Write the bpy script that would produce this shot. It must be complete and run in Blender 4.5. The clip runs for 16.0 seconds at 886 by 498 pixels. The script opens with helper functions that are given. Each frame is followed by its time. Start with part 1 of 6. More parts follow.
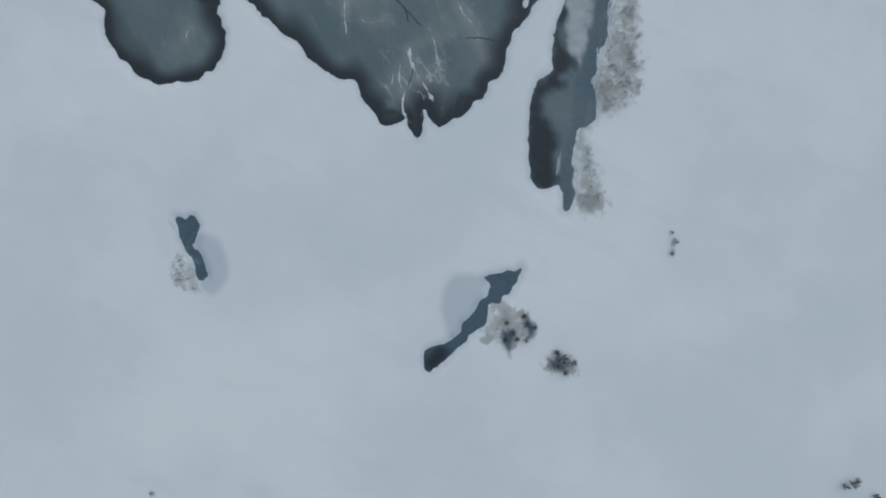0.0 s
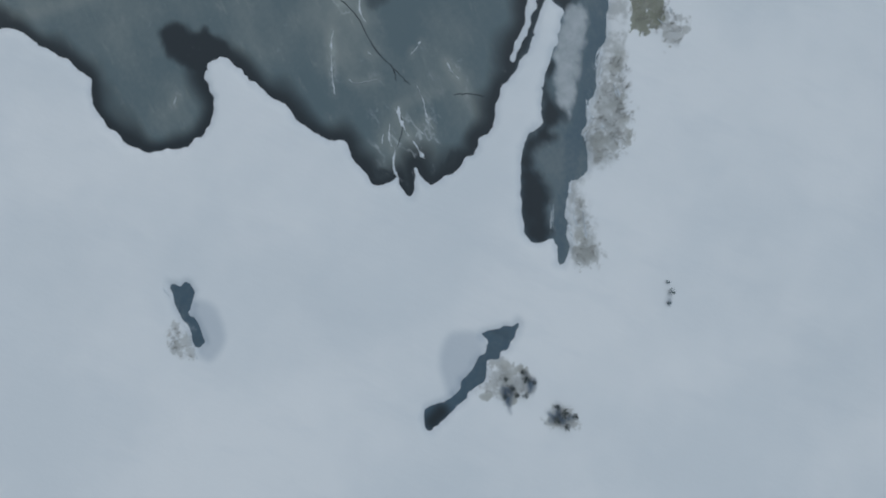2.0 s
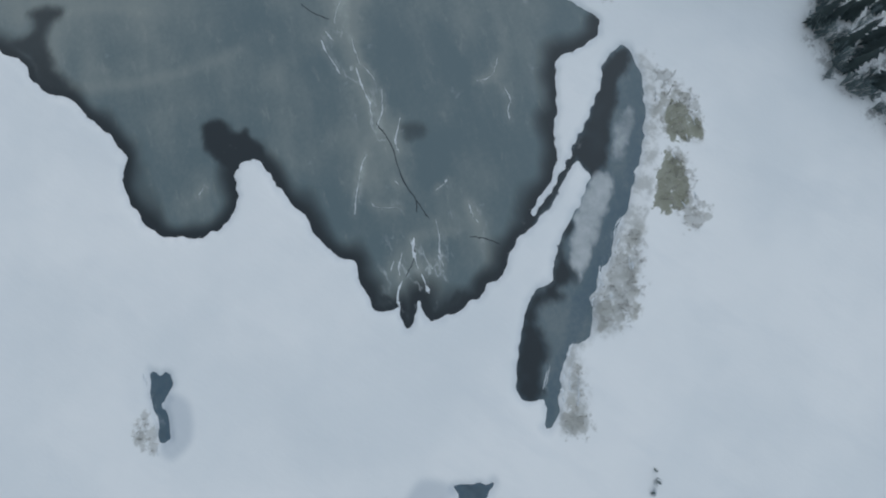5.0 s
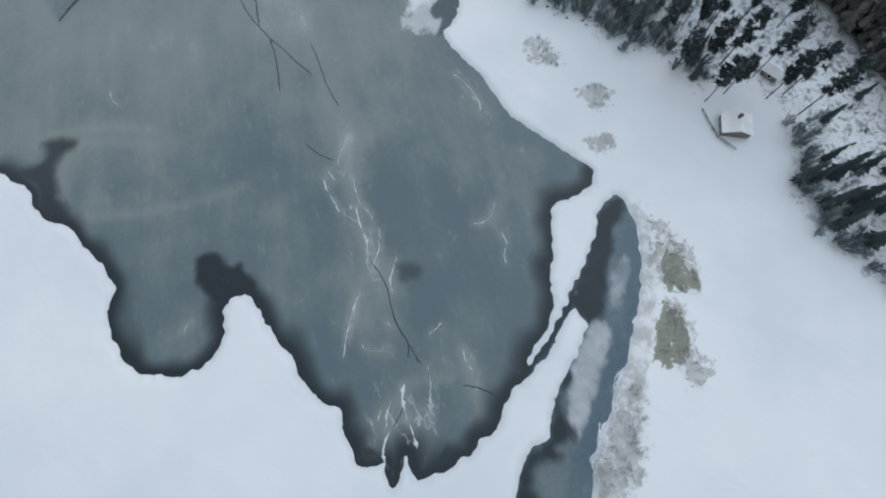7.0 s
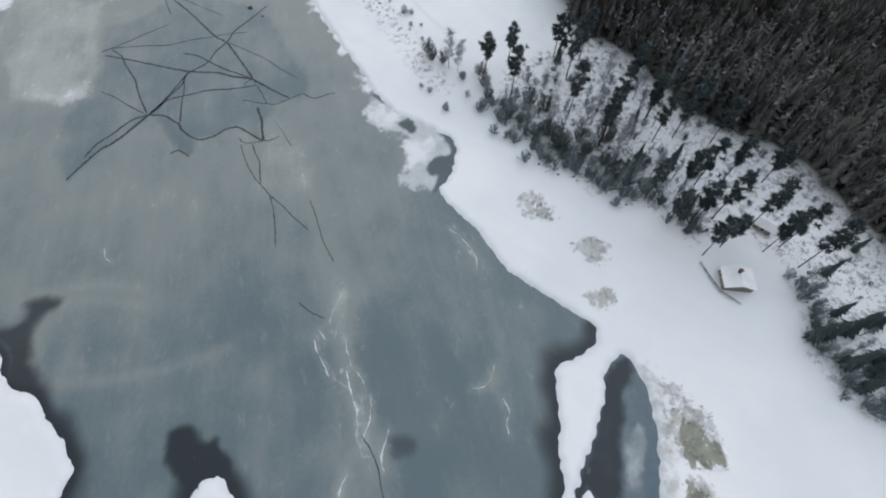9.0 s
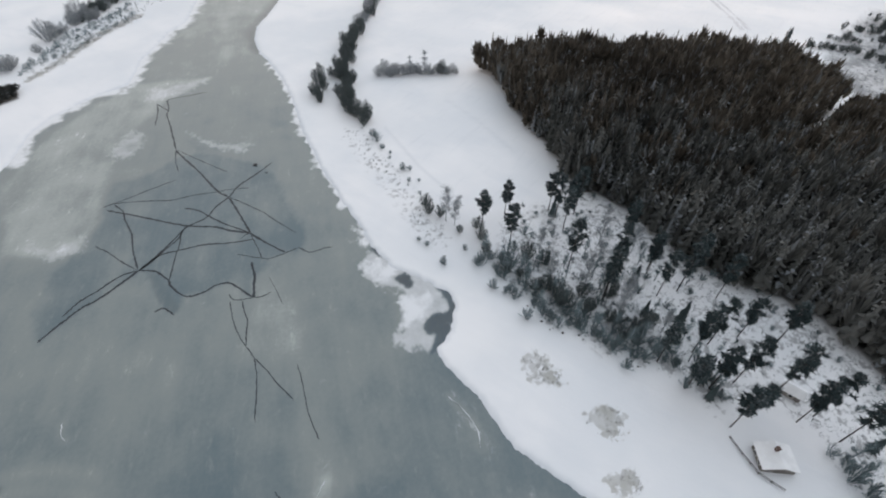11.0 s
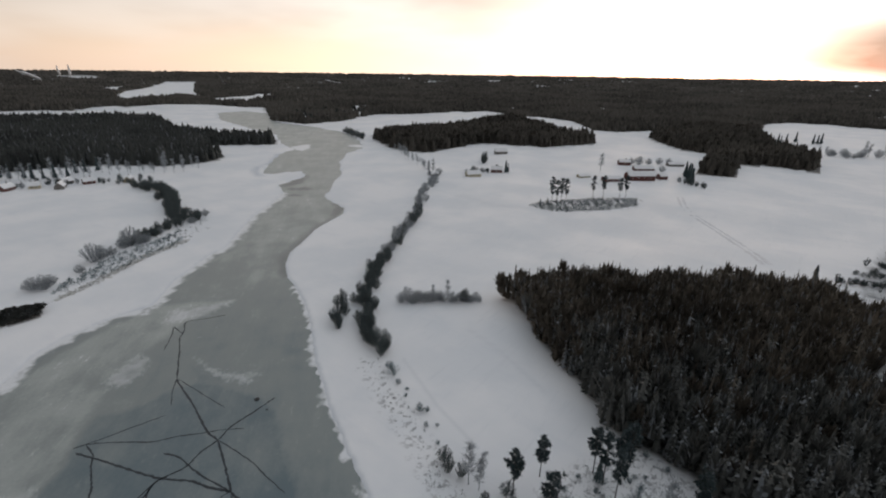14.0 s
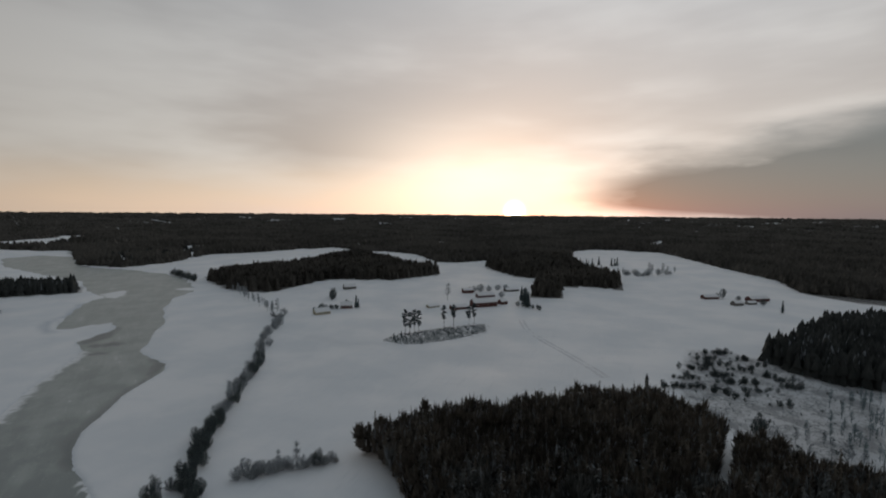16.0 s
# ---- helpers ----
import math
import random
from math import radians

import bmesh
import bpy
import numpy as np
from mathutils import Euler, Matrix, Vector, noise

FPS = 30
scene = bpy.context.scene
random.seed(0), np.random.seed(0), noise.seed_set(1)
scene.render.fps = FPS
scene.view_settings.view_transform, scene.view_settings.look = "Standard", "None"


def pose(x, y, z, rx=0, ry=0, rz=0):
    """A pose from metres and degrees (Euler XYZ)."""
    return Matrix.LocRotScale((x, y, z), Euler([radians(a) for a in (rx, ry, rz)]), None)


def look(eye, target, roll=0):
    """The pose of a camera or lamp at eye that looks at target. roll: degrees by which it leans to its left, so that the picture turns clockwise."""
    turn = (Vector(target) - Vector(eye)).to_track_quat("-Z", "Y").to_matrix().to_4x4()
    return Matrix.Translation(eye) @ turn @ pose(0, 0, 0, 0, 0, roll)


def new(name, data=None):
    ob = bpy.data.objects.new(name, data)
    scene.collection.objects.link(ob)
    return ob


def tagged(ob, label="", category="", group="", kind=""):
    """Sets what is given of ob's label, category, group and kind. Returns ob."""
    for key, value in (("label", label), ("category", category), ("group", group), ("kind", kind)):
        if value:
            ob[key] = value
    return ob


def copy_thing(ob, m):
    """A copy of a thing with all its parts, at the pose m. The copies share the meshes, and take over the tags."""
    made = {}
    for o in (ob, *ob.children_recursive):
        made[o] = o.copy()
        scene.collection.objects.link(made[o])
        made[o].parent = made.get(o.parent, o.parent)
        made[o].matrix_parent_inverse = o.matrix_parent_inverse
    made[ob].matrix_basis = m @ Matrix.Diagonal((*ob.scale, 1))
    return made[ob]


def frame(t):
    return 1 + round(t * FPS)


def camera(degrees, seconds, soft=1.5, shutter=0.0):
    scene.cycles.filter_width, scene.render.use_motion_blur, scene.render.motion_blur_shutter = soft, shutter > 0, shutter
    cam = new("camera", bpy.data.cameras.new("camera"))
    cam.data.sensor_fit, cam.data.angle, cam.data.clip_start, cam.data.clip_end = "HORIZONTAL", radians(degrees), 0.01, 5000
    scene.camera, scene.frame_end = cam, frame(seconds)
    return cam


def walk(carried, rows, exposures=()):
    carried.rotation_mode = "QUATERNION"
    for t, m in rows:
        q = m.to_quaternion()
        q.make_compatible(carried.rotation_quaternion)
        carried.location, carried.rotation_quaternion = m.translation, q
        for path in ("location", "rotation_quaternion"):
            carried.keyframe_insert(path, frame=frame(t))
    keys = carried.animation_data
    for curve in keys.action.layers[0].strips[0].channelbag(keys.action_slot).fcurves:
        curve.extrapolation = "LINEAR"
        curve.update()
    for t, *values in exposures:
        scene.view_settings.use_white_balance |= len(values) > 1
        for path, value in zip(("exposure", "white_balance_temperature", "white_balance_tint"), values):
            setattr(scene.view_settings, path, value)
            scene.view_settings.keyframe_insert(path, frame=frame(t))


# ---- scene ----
# camera and walk
cam = camera(86.5, 16.0, soft=2.0)
PATH = [
    (0, (-1.114, 2.750, 108.758), (-0.9753, 2.8799, 58.7582), -18.74),
    (0.5, (1.928, 3.941, 108.788), (2.1292, 4.0549, 58.7884), -6.43),
    (1, (5.083, 4.987, 108.662), (5.2841, 5.1172, 58.6627), -10.23),
    (1.5, (8.267, 6.043, 108.646), (8.4562, 6.1424, 58.6462), -5.23),
    (2, (11.428, 7.049, 108.526), (11.6116, 7.1635, 58.5266), -9.69),
    (2.5, (14.495, 8.023, 108.530), (14.7440, 8.1734, 58.5304), -8.26),
    (3, (17.543, 9.186, 108.469), (17.8774, 9.3605, 58.4700), -2.65),
    (3.5, (20.674, 10.235, 108.408), (21.0343, 10.5160, 58.4098), -9.86),
    (3.7, (21.822, 10.741, 108.493), (22.5540, 11.2160, 58.5008), -3.65),
    (5.8, (34.490, 17.633, 108.644), (42.0179, 22.7099, 59.4753), 0.50),
    (6, (35.694, 18.330, 108.647), (43.9713, 23.7315, 59.6336), 1.80),
    (6.5, (38.680, 20.182, 108.653), (48.8825, 26.8837, 60.1659), 1.50),
    (7, (41.582, 22.069, 108.687), (53.6829, 30.0446, 60.8335), 1.60),
    (7.5, (44.398, 23.926, 108.756), (58.4251, 33.2274, 61.6739), 1.30),
    (8, (47.213, 25.778, 108.795), (63.4904, 36.5546, 62.7633), 1.30),
    (8.5, (50.019, 27.613, 108.849), (68.6234, 39.9659, 64.1133), 1.20),
    (9, (52.760, 29.424, 108.921), (73.5891, 43.2267, 65.6124), 1.10),
    (11.5, (65.751, 38.857, 109.445), (96.9198, 59.7528, 76.4016), 0.90),
    (12, (68.243, 40.766, 109.471), (100.9962, 63.3932, 79.2181), 0.90),
    (12.5, (70.789, 42.772, 109.517), (104.9902, 67.0978, 82.3411), 1.00),
    (13, (73.341, 44.801, 109.568), (108.7261, 70.6151, 85.4532), 0.90),
    (13.5, (75.925, 46.859, 109.609), (112.4938, 73.8045, 88.7125), 0.90),
    (14, (78.645, 48.952, 109.666), (116.2448, 76.8019, 92.0411), 0.80),
    (14.5, (81.424, 50.909, 109.716), (120.0116, 79.3683, 95.5364), 0.80),
    (15, (84.225, 52.576, 109.729), (125.4220, 78.8400, 99.0983), 0.60),
    (15.5, (86.814, 53.958, 109.743), (131.4443, 75.3605, 102.6672), 0.60),
    (16, (89.369, 55.315, 109.761), (136.6536, 71.0932, 105.8602), 0.50),
]
EXPOSE = [(0.0, 0.8, 6430, 8), (3.5, 0.88, 6430, 8), (6.0, 1.15, 6500, 9), (7.0, 1.32, 6540, 10), (7.5, 1.37, 6600, 11), (9.0, 1.5, 6950, 14), (11.5, 1.46, 7250, 16), (12.5, 1.42, 7480, 17),
          (13.5, 0.92, 7550, 16), (14.5, 0.3, 7050, 15), (15.0, 0.06, 6980, 13), (16.0, -0.32, 6950, 11)]
walk(cam, [(t, look(eye, target, roll)) for t, eye, target, roll in PATH], EXPOSE)

# ---------- light: winter overcast, the sun on the horizon behind thin cloud ----------
SUN_AZ, SUN_EL = radians(9.9), radians(1.2)
SUN_DIR = Vector((math.cos(SUN_AZ) * math.cos(SUN_EL), math.sin(SUN_AZ) * math.cos(SUN_EL), math.sin(SUN_EL)))
sun = new("sun", bpy.data.lights.new("sun", "SUN"))
sun.data.energy, sun.data.angle, sun.data.color = 0.6, radians(10), (1.0, 0.80, 0.62)
sun.matrix_world = look(SUN_DIR * 300, (0, 0, 0))


class Graph:
    """Short hand for building node trees."""

    def __init__(self, tree):
        self.tree = tree
        tree.nodes.clear()

    def add(self, kind, **values):
        node = self.tree.nodes.new(kind)
        for key, value in values.items():
            setattr(node, key, value)
        return node

    def wire(self, a, b):
        self.tree.links.new(a, b)

    def feed(self, value, socket):
        if isinstance(value, bpy.types.NodeSocket):
            self.wire(value, socket)
        elif value is not None:
            socket.default_value = value

    def math(self, op, a, b=None, c=None, clamp=False):
        node = self.add("ShaderNodeMath", operation=op, use_clamp=clamp)
        for i, v in enumerate((a, b, c)):
            self.feed(v, node.inputs[i])
        return node.outputs[0]

    def ramp(self, value, lo, hi, a=0.0, b=1.0):
        node = self.add("ShaderNodeMapRange", interpolation_type="SMOOTHSTEP")
        for i, v in enumerate((value, lo, hi, a, b)):
            self.feed(v, node.inputs[i])
        return node.outputs[0]

    def mix(self, fac, a, b, blend="MIX"):
        node = self.add("ShaderNodeMix", data_type="RGBA", blend_type=blend, clamp_factor=True)
        for v, i in ((fac, 0), (a, 6), (b, 7)):
            if isinstance(v, tuple) and len(v) == 3:
                v = (*v, 1.0)
            self.feed(v, node.inputs[i])
        return node.outputs[2]

    def noise(self, vector, scale, detail=3.0, rough=0.55, stretch=None):
        if stretch:
            m = self.add("ShaderNodeMapping")
            self.wire(vector, m.inputs[0])
            m.inputs[3].default_value = stretch
            vector = m.outputs[0]
        node = self.add("ShaderNodeTexNoise")
        self.wire(vector, node.inputs["Vector"])
        node.inputs["Scale"].default_value = scale
        node.inputs["Detail"].default_value = detail
        node.inputs["Roughness"].default_value = rough
        return node.outputs[0]


def make_world():
    world = bpy.data.worlds.new("winter_sky")
    scene.world = world
    world.use_nodes = True
    g = Graph(world.node_tree)
    way = g.add("ShaderNodeTexCoord").outputs["Generated"]
    sky = g.add("ShaderNodeTexSky", sky_type="NISHITA", sun_disc=False)
    sky.sun_elevation, sky.sun_rotation, sky.air_density, sky.dust_density = SUN_EL, radians(90) - SUN_AZ, 1.0, 0.4
    xyz = g.add("ShaderNodeSeparateXYZ")
    g.wire(way, xyz.inputs[0])
    up = xyz.outputs[2]
    # towards the sun: 1 at its azimuth, 0 at right angles
    flat = g.add("ShaderNodeVectorMath", operation="DOT_PRODUCT")
    g.wire(way, flat.inputs[0])
    flat.inputs[1].default_value = (math.cos(SUN_AZ), math.sin(SUN_AZ), 0)
    facing = flat.outputs["Value"]
    near = g.add("ShaderNodeVectorMath", operation="DISTANCE")
    g.wire(way, near.inputs[0])
    near.inputs[1].default_value = (math.cos(SUN_AZ), math.sin(SUN_AZ), 0.003)
    dist = near.outputs["Value"]
    # cloud deck, drawn out into flat bands low down
    deck = g.noise(way, 1.5, 4.0, 0.5, (1.0, 1.0, 4.0))
    fine = g.noise(way, 5.0, 4.0, 0.55, (1.0, 1.0, 5.0))
    bands = g.math("ADD", g.math("MULTIPLY", deck, 0.86), g.math("MULTIPLY", fine, 0.14))
    grey = g.mix(g.ramp(bands, 0.36, 0.66), (0.43, 0.41, 0.405), (0.73, 0.73, 0.73))
    high = g.ramp(up, 0.0, 0.75)
    grey = g.mix(high, grey, (0.39, 0.46, 0.535))
    cross = g.add("ShaderNodeVectorMath", operation="DOT_PRODUCT")
    g.wire(way, cross.inputs[0])
    cross.inputs[1].default_value = (math.sin(SUN_AZ), -math.cos(SUN_AZ), 0)
    side = cross.outputs["Value"]
    # clear warm strip under the deck
    strip = g.math("MULTIPLY", g.ramp(up, 0.12, 0.008), g.ramp(facing, -0.2, 0.75))
    strip = g.math("MULTIPLY", strip, g.ramp(bands, 0.72, 0.36, 0.35, 1.0))
    strip = g.math("MULTIPLY", strip, g.ramp(side, 0.1, 0.36, 1.0, 0.1))
    col = g.mix(g.math("MULTIPLY", strip, 0.92), grey, (0.96, 0.81, 0.66))
    # a heavier bank of cloud south of the sun
    streaks = g.noise(way, 6.0, 4.0, 0.5, (1.0, 1.0, 4.5))
    lid = g.math("ADD", g.math("MULTIPLY", side, 0.27), g.math("MULTIPLY", g.math("SUBTRACT", g.math("ADD", bands, streaks), 1.0), 0.16))
    bank = g.math("MULTIPLY", g.ramp(g.math("SUBTRACT", up, lid), 0.075, -0.06), g.ramp(g.math("ADD", up, g.math("ADD", g.math("MULTIPLY", side, 0.07), g.math("MULTIPLY", g.math("SUBTRACT", streaks, 0.5), 0.03))), 0.006, 0.036))
    bank = g.math("MULTIPLY", bank, g.ramp(side, 0.03, 0.28))
    bank = g.math("MULTIPLY", bank, g.ramp(streaks, 0.3, 0.65, 1.35, 1.0), clamp=True)
    bright = g.math("MULTIPLY", g.ramp(facing, -0.6, 1.0, 0.52, 1.42), g.ramp(facing, 0.55, 0.97, 0.88, 1.07))
    col = g.mix(1.0, col, bright, "MULTIPLY")
    col = g.mix(1.0, col, g.ramp(side, -0.9, 0.5, 0.84, 1.22), "MULTIPLY")
    # the sun behind the veil
    def glow(radius, power, colour):
        v = g.math("POWER", g.ramp(dist, radius, 0.0), power)
        return g.mix(1.0, v, colour, "MULTIPLY")
    gap = g.add("ShaderNodeVectorMath", operation="DISTANCE")
    lean = g.add("ShaderNodeMapping")
    g.wire(way, lean.inputs[0])
    lean.inputs[3].default_value = (1, 1, 1.9)
    g.wire(lean.outputs[0], gap.inputs[0])
    gap.inputs[1].default_value = (math.cos(SUN_AZ + 0.15), math.sin(SUN_AZ + 0.15), 0.17)
    thin = g.math("MULTIPLY", g.math("POWER", g.ramp(gap.outputs["Value"], 0.34, 0.0), 1.4), g.ramp(bands, 0.75, 0.4, 0.5, 1.0))
    col = g.mix(1.0, col, g.mix(1.0, thin, (0.48, 0.43, 0.36), "MULTIPLY"), "ADD")
    for radius, power, colour in ((0.85, 2.0, (0.34, 0.265, 0.21)), (0.42, 2.2, (0.34, 0.235, 0.15))):
        col = g.mix(1.0, col, glow(radius, power, colour), "ADD")
    warm = g.mix(g.math("POWER", g.ramp(dist, 0.13, 0.0), 1.2), (1.0, 1.0, 1.0), (1.0, 0.92, 0.84))
    col = g.mix(1.0, col, warm, "MULTIPLY")
    col = g.mix(g.math("MULTIPLY", bank, 0.92), col, (0.160, 0.212, 0.258))
    for radius, power, colour in ((0.11, 1.8, (0.75, 0.42, 0.18)), (0.03, 1.5, (16.0, 12.0, 7.5))):
        col = g.mix(1.0, col, glow(radius, power, colour), "ADD")
    base = g.add("ShaderNodeBackground")
    g.wire(g.mix(1.0, sky.outputs[0], (0.60, 0.52, 0.50), "MULTIPLY"), base.inputs[0])
    base.inputs[1].default_value = 0.05
    cloud = g.add("ShaderNodeBackground")
    g.wire(col, cloud.inputs[0])
    cloud.inputs[1].default_value = 0.75
    both = g.add("ShaderNodeAddShader")
    g.wire(base.outputs[0], both.inputs[0])
    g.wire(cloud.outputs[0], both.inputs[1])
    g.wire(both.outputs[0], g.add("ShaderNodeOutputWorld").inputs[0])


make_world()


# ---------- materials ----------
def material(name, build):
    m = bpy.data.materials.new(name)
    m.use_nodes = True
    g = Graph(m.node_tree)
    b = g.add("ShaderNodeBsdfPrincipled")
    g.wire(b.outputs[0], g.add("ShaderNodeOutputMaterial").inputs[0])
    place = g.add("ShaderNodeTexCoord").outputs["Object"]
    build(g, b, place)
    return m


def attr(g, name):
    return g.add("ShaderNodeAttribute", attribute_name=name).outputs["Fac"]


def relief(g, b, height, strength, distance):
    n = g.add("ShaderNodeBump")
    n.inputs["Strength"].default_value, n.inputs["Distance"].default_value = strength, distance
    g.wire(height, n.inputs["Height"])
    g.wire(n.outputs[0], b.inputs["Normal"])


def snow_ground(g, b, place):
    broad = g.noise(place, 0.018, 4.0)
    drift = g.noise(place, 0.09, 5.0, 0.6, (1.0, 0.35, 1.0))
    grain = g.noise(place, 1.4, 4.0, 0.65)
    col = g.mix(g.ramp(broad, 0.35, 0.65), (0.74, 0.77, 0.80), (0.84, 0.85, 0.865))
    # shading of the wavy drifts, put into the snow colour
    col = g.mix(g.math("MULTIPLY", g.ramp(drift, 0.50, 0.72), 0.25), col, (0.66, 0.70, 0.745))
    # brush and dead grass showing through the snow in the woods
    wood = attr(g, "wood")
    brush = g.noise(place, 0.42, 6.0, 0.72)
    slash = g.math("ADD", g.math("MULTIPLY", g.noise(place, 0.06, 3.0), 0.5), g.math("MULTIPLY", g.noise(place, 0.45, 6.0, 0.75), 0.5))
    col = g.mix(g.math("MULTIPLY", g.ramp(slash, 0.44, 0.56, 0.46, 0.95), g.math("MULTIPLY", attr(g, "felled"), 0.8)), col, (0.11, 0.118, 0.125))
    col = g.mix(g.math("MULTIPLY", g.ramp(brush, 0.52, 0.60), g.ramp(wood, 0.05, 0.5, 0.0, 0.52)), col, (0.085, 0.09, 0.097))
    # floor inside dense forest is coloured almost black instead of snow white
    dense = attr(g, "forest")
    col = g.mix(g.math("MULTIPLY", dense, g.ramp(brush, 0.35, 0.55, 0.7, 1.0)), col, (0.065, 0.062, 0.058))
    reed = attr(g, "reed")
    straw = g.noise(place, 0.33, 6.0, 0.72)
    sedge = g.noise(place, 0.16, 3.0)
    tan = g.mix(g.ramp(sedge, 0.42, 0.6), (0.42, 0.425, 0.415), (0.285, 0.28, 0.235))
    thick = g.math("ADD", straw, g.math("MULTIPLY", g.math("SUBTRACT", reed, 0.6), 0.28))
    col = g.mix(g.math("MULTIPLY", g.ramp(thick, 0.47, 0.56), g.ramp(reed, 0.05, 0.6, 0.0, 0.62)), col, tan)
    olive = g.noise(place, 0.5, 5.0, 0.7)
    sedge_bed = attr(g, "sedge")
    col = g.mix(g.math("MULTIPLY", g.ramp(g.math("ADD", olive, g.math("MULTIPLY", g.math("SUBTRACT", sedge_bed, 0.7), 0.3)), 0.43, 0.49), g.ramp(sedge_bed, 0.1, 0.6, 0.0, 0.85)), col, (0.22, 0.225, 0.165))
    pale = g.noise(place, 0.25, 5.0, 0.65)
    wash = g.math("MULTIPLY", g.ramp(attr(g, "wash"), 0.0, 0.9), g.ramp(pale, 0.38, 0.60, 0.12, 0.72))
    col = g.mix(wash, col, (0.40, 0.41, 0.40))
    wet = attr(g, "damp")
    col = g.mix(g.math("MULTIPLY", wet, 0.65), col, (0.40, 0.46, 0.53))
    col = g.mix(g.math("MULTIPLY", attr(g, "slush"), 0.92), col, (0.075, 0.115, 0.17))
    # furrow shading in the fields, painted as greyer streaks
    furrow = g.noise(place, 0.5, 3.0, 0.5, (0.12, 1.0, 1.0))
    col = g.mix(g.math("MULTIPLY", g.ramp(furrow, 0.55, 0.75), g.math("MULTIPLY", attr(g, "field"), 0.22)), col, (0.62, 0.65, 0.69))
    # faint tracks, and a drift edge whose shading is painted in
    track = attr(g, "track")
    col = g.mix(g.math("MULTIPLY", track, 0.6), col, (0.55, 0.58, 0.62))
    g.wire(col, b.inputs["Base Color"])
    b.inputs["Roughness"].default_value = 0.7
    b.inputs["Specular IOR Level"].default_value = 0.3
    relief(g, b, g.math("ADD", g.math("MULTIPLY", drift, 1.0), g.math("MULTIPLY", grain, 0.12)), 0.5, 0.35)


def river_ice(g, b, place):
    cloudy = g.noise(place, 0.035, 5.0, 0.6)
    spin = g.add("ShaderNodeMapping")
    g.wire(place, spin.inputs[0])
    spin.inputs[2].default_value = (0, 0, radians(-48))
    flow = spin.outputs[0]
    streak = g.noise(flow, 0.11, 5.0, 0.62, (0.22, 1.0, 1.0))
    wisp = g.noise(flow, 0.36, 6.0, 0.72, (0.38, 1.0, 1.0))
    fine = g.noise(place, 0.8, 5.0, 0.65)
    frost = g.math("ADD", attr(g, "frost"), g.math("MULTIPLY", g.math("SUBTRACT", cloudy, 0.5), 0.55))
    frost = g.math("ADD", frost, g.math("MULTIPLY", g.math("SUBTRACT", streak, 0.5), 0.50))
    frost = g.math("ADD", frost, g.math("MULTIPLY", g.ramp(wisp, 0.54, 0.78), 0.26))
    frost = g.math("ADD", frost, g.math("MULTIPLY", g.math("SUBTRACT", fine, 0.5), 0.22), clamp=True)
    tint = g.mix(g.ramp(frost, 0.0, 0.5), (0.098, 0.142, 0.160), (0.208, 0.240, 0.236))
    tint = g.mix(g.ramp(frost, 0.45, 0.8), tint, (0.345, 0.378, 0.366))
    tint = g.mix(g.ramp(frost, 0.75, 1.0), tint, (0.66, 0.68, 0.70))
    # thin ice over blue-grey water
    tint = g.mix(g.math("MULTIPLY", attr(g, "pool"), g.ramp(fine, 0.3, 0.7, 0.95, 0.7)), tint, (0.058, 0.102, 0.144))
    # thin bright threads of frost among the wisps
    thread = g.noise(flow, 0.16, 5.0, 0.6, (0.5, 1.0, 1.0))
    thread = g.ramp(g.math("ABSOLUTE", g.math("SUBTRACT", thread, 0.5)), 0.035, 0.0)
    thread = g.math("MULTIPLY", g.math("MULTIPLY", thread, attr(g, "smear")), g.ramp(wisp, 0.42, 0.62))
    # clear wet ice that lets the dark water show
    rim = g.math("ADD", attr(g, "rim"), g.math("MULTIPLY", g.math("SUBTRACT", cloudy, 0.5), 0.5))
    rim = g.math("ADD", rim, g.math("MULTIPLY", g.math("SUBTRACT", fine, 0.5), 0.12))
    rim = g.math("MULTIPLY", g.ramp(rim, 0.0, 0.95), g.ramp(attr(g, "rim"), 0.0, 0.25))
    tint = g.mix(rim, tint, (0.009, 0.016, 0.022))
    tint = g.mix(g.math("MULTIPLY", thread, 0.5), tint, (0.60, 0.64, 0.67))
    haze = g.math("ADD", attr(g, "veil"), g.math("MULTIPLY", g.math("SUBTRACT", g.noise(place, 0.22, 5.0, 0.6), 0.5), 0.7))
    tint = g.mix(g.math("MULTIPLY", g.ramp(haze, 0.15, 1.05), g.ramp(attr(g, "veil"), 0.0, 0.3)), tint, (0.56, 0.585, 0.605))
    snowy = attr(g, "snowy")
    snowy = g.ramp(g.math("ADD", snowy, g.math("MULTIPLY", g.math("SUBTRACT", g.noise(place, 0.16, 6.0, 0.62), 0.5), 1.5)), 0.22, 0.75)
    tint = g.mix(snowy, tint, (0.72, 0.745, 0.77))
    g.wire(tint, b.inputs["Base Color"])
    g.wire(g.ramp(frost, 0.1, 0.7, 0.32, 0.5), b.inputs["Roughness"])
    b.inputs["Specular IOR Level"].default_value = 0.5
    b.inputs["Coat Weight"].default_value = 0.1
    b.inputs["Coat Roughness"].default_value = 0.3
    b.inputs["Coat IOR"].default_value = 1.5
    relief(g, b, g.math("ADD", fine, streak), 0.12, 0.1)


def plain(colour, rough=0.8, vary=0.25, scale=1.0):
    def build(g, b, place):
        n = g.noise(place, scale, 4.0, 0.6)
        dark = tuple(c * (1 - vary) for c in colour)
        lite = tuple(min(1, c * (1 + vary)) for c in colour)
        g.wire(g.mix(g.ramp(n, 0.3, 0.7), dark, lite), b.inputs["Base Color"])
        b.inputs["Roughness"].default_value = rough
    return build


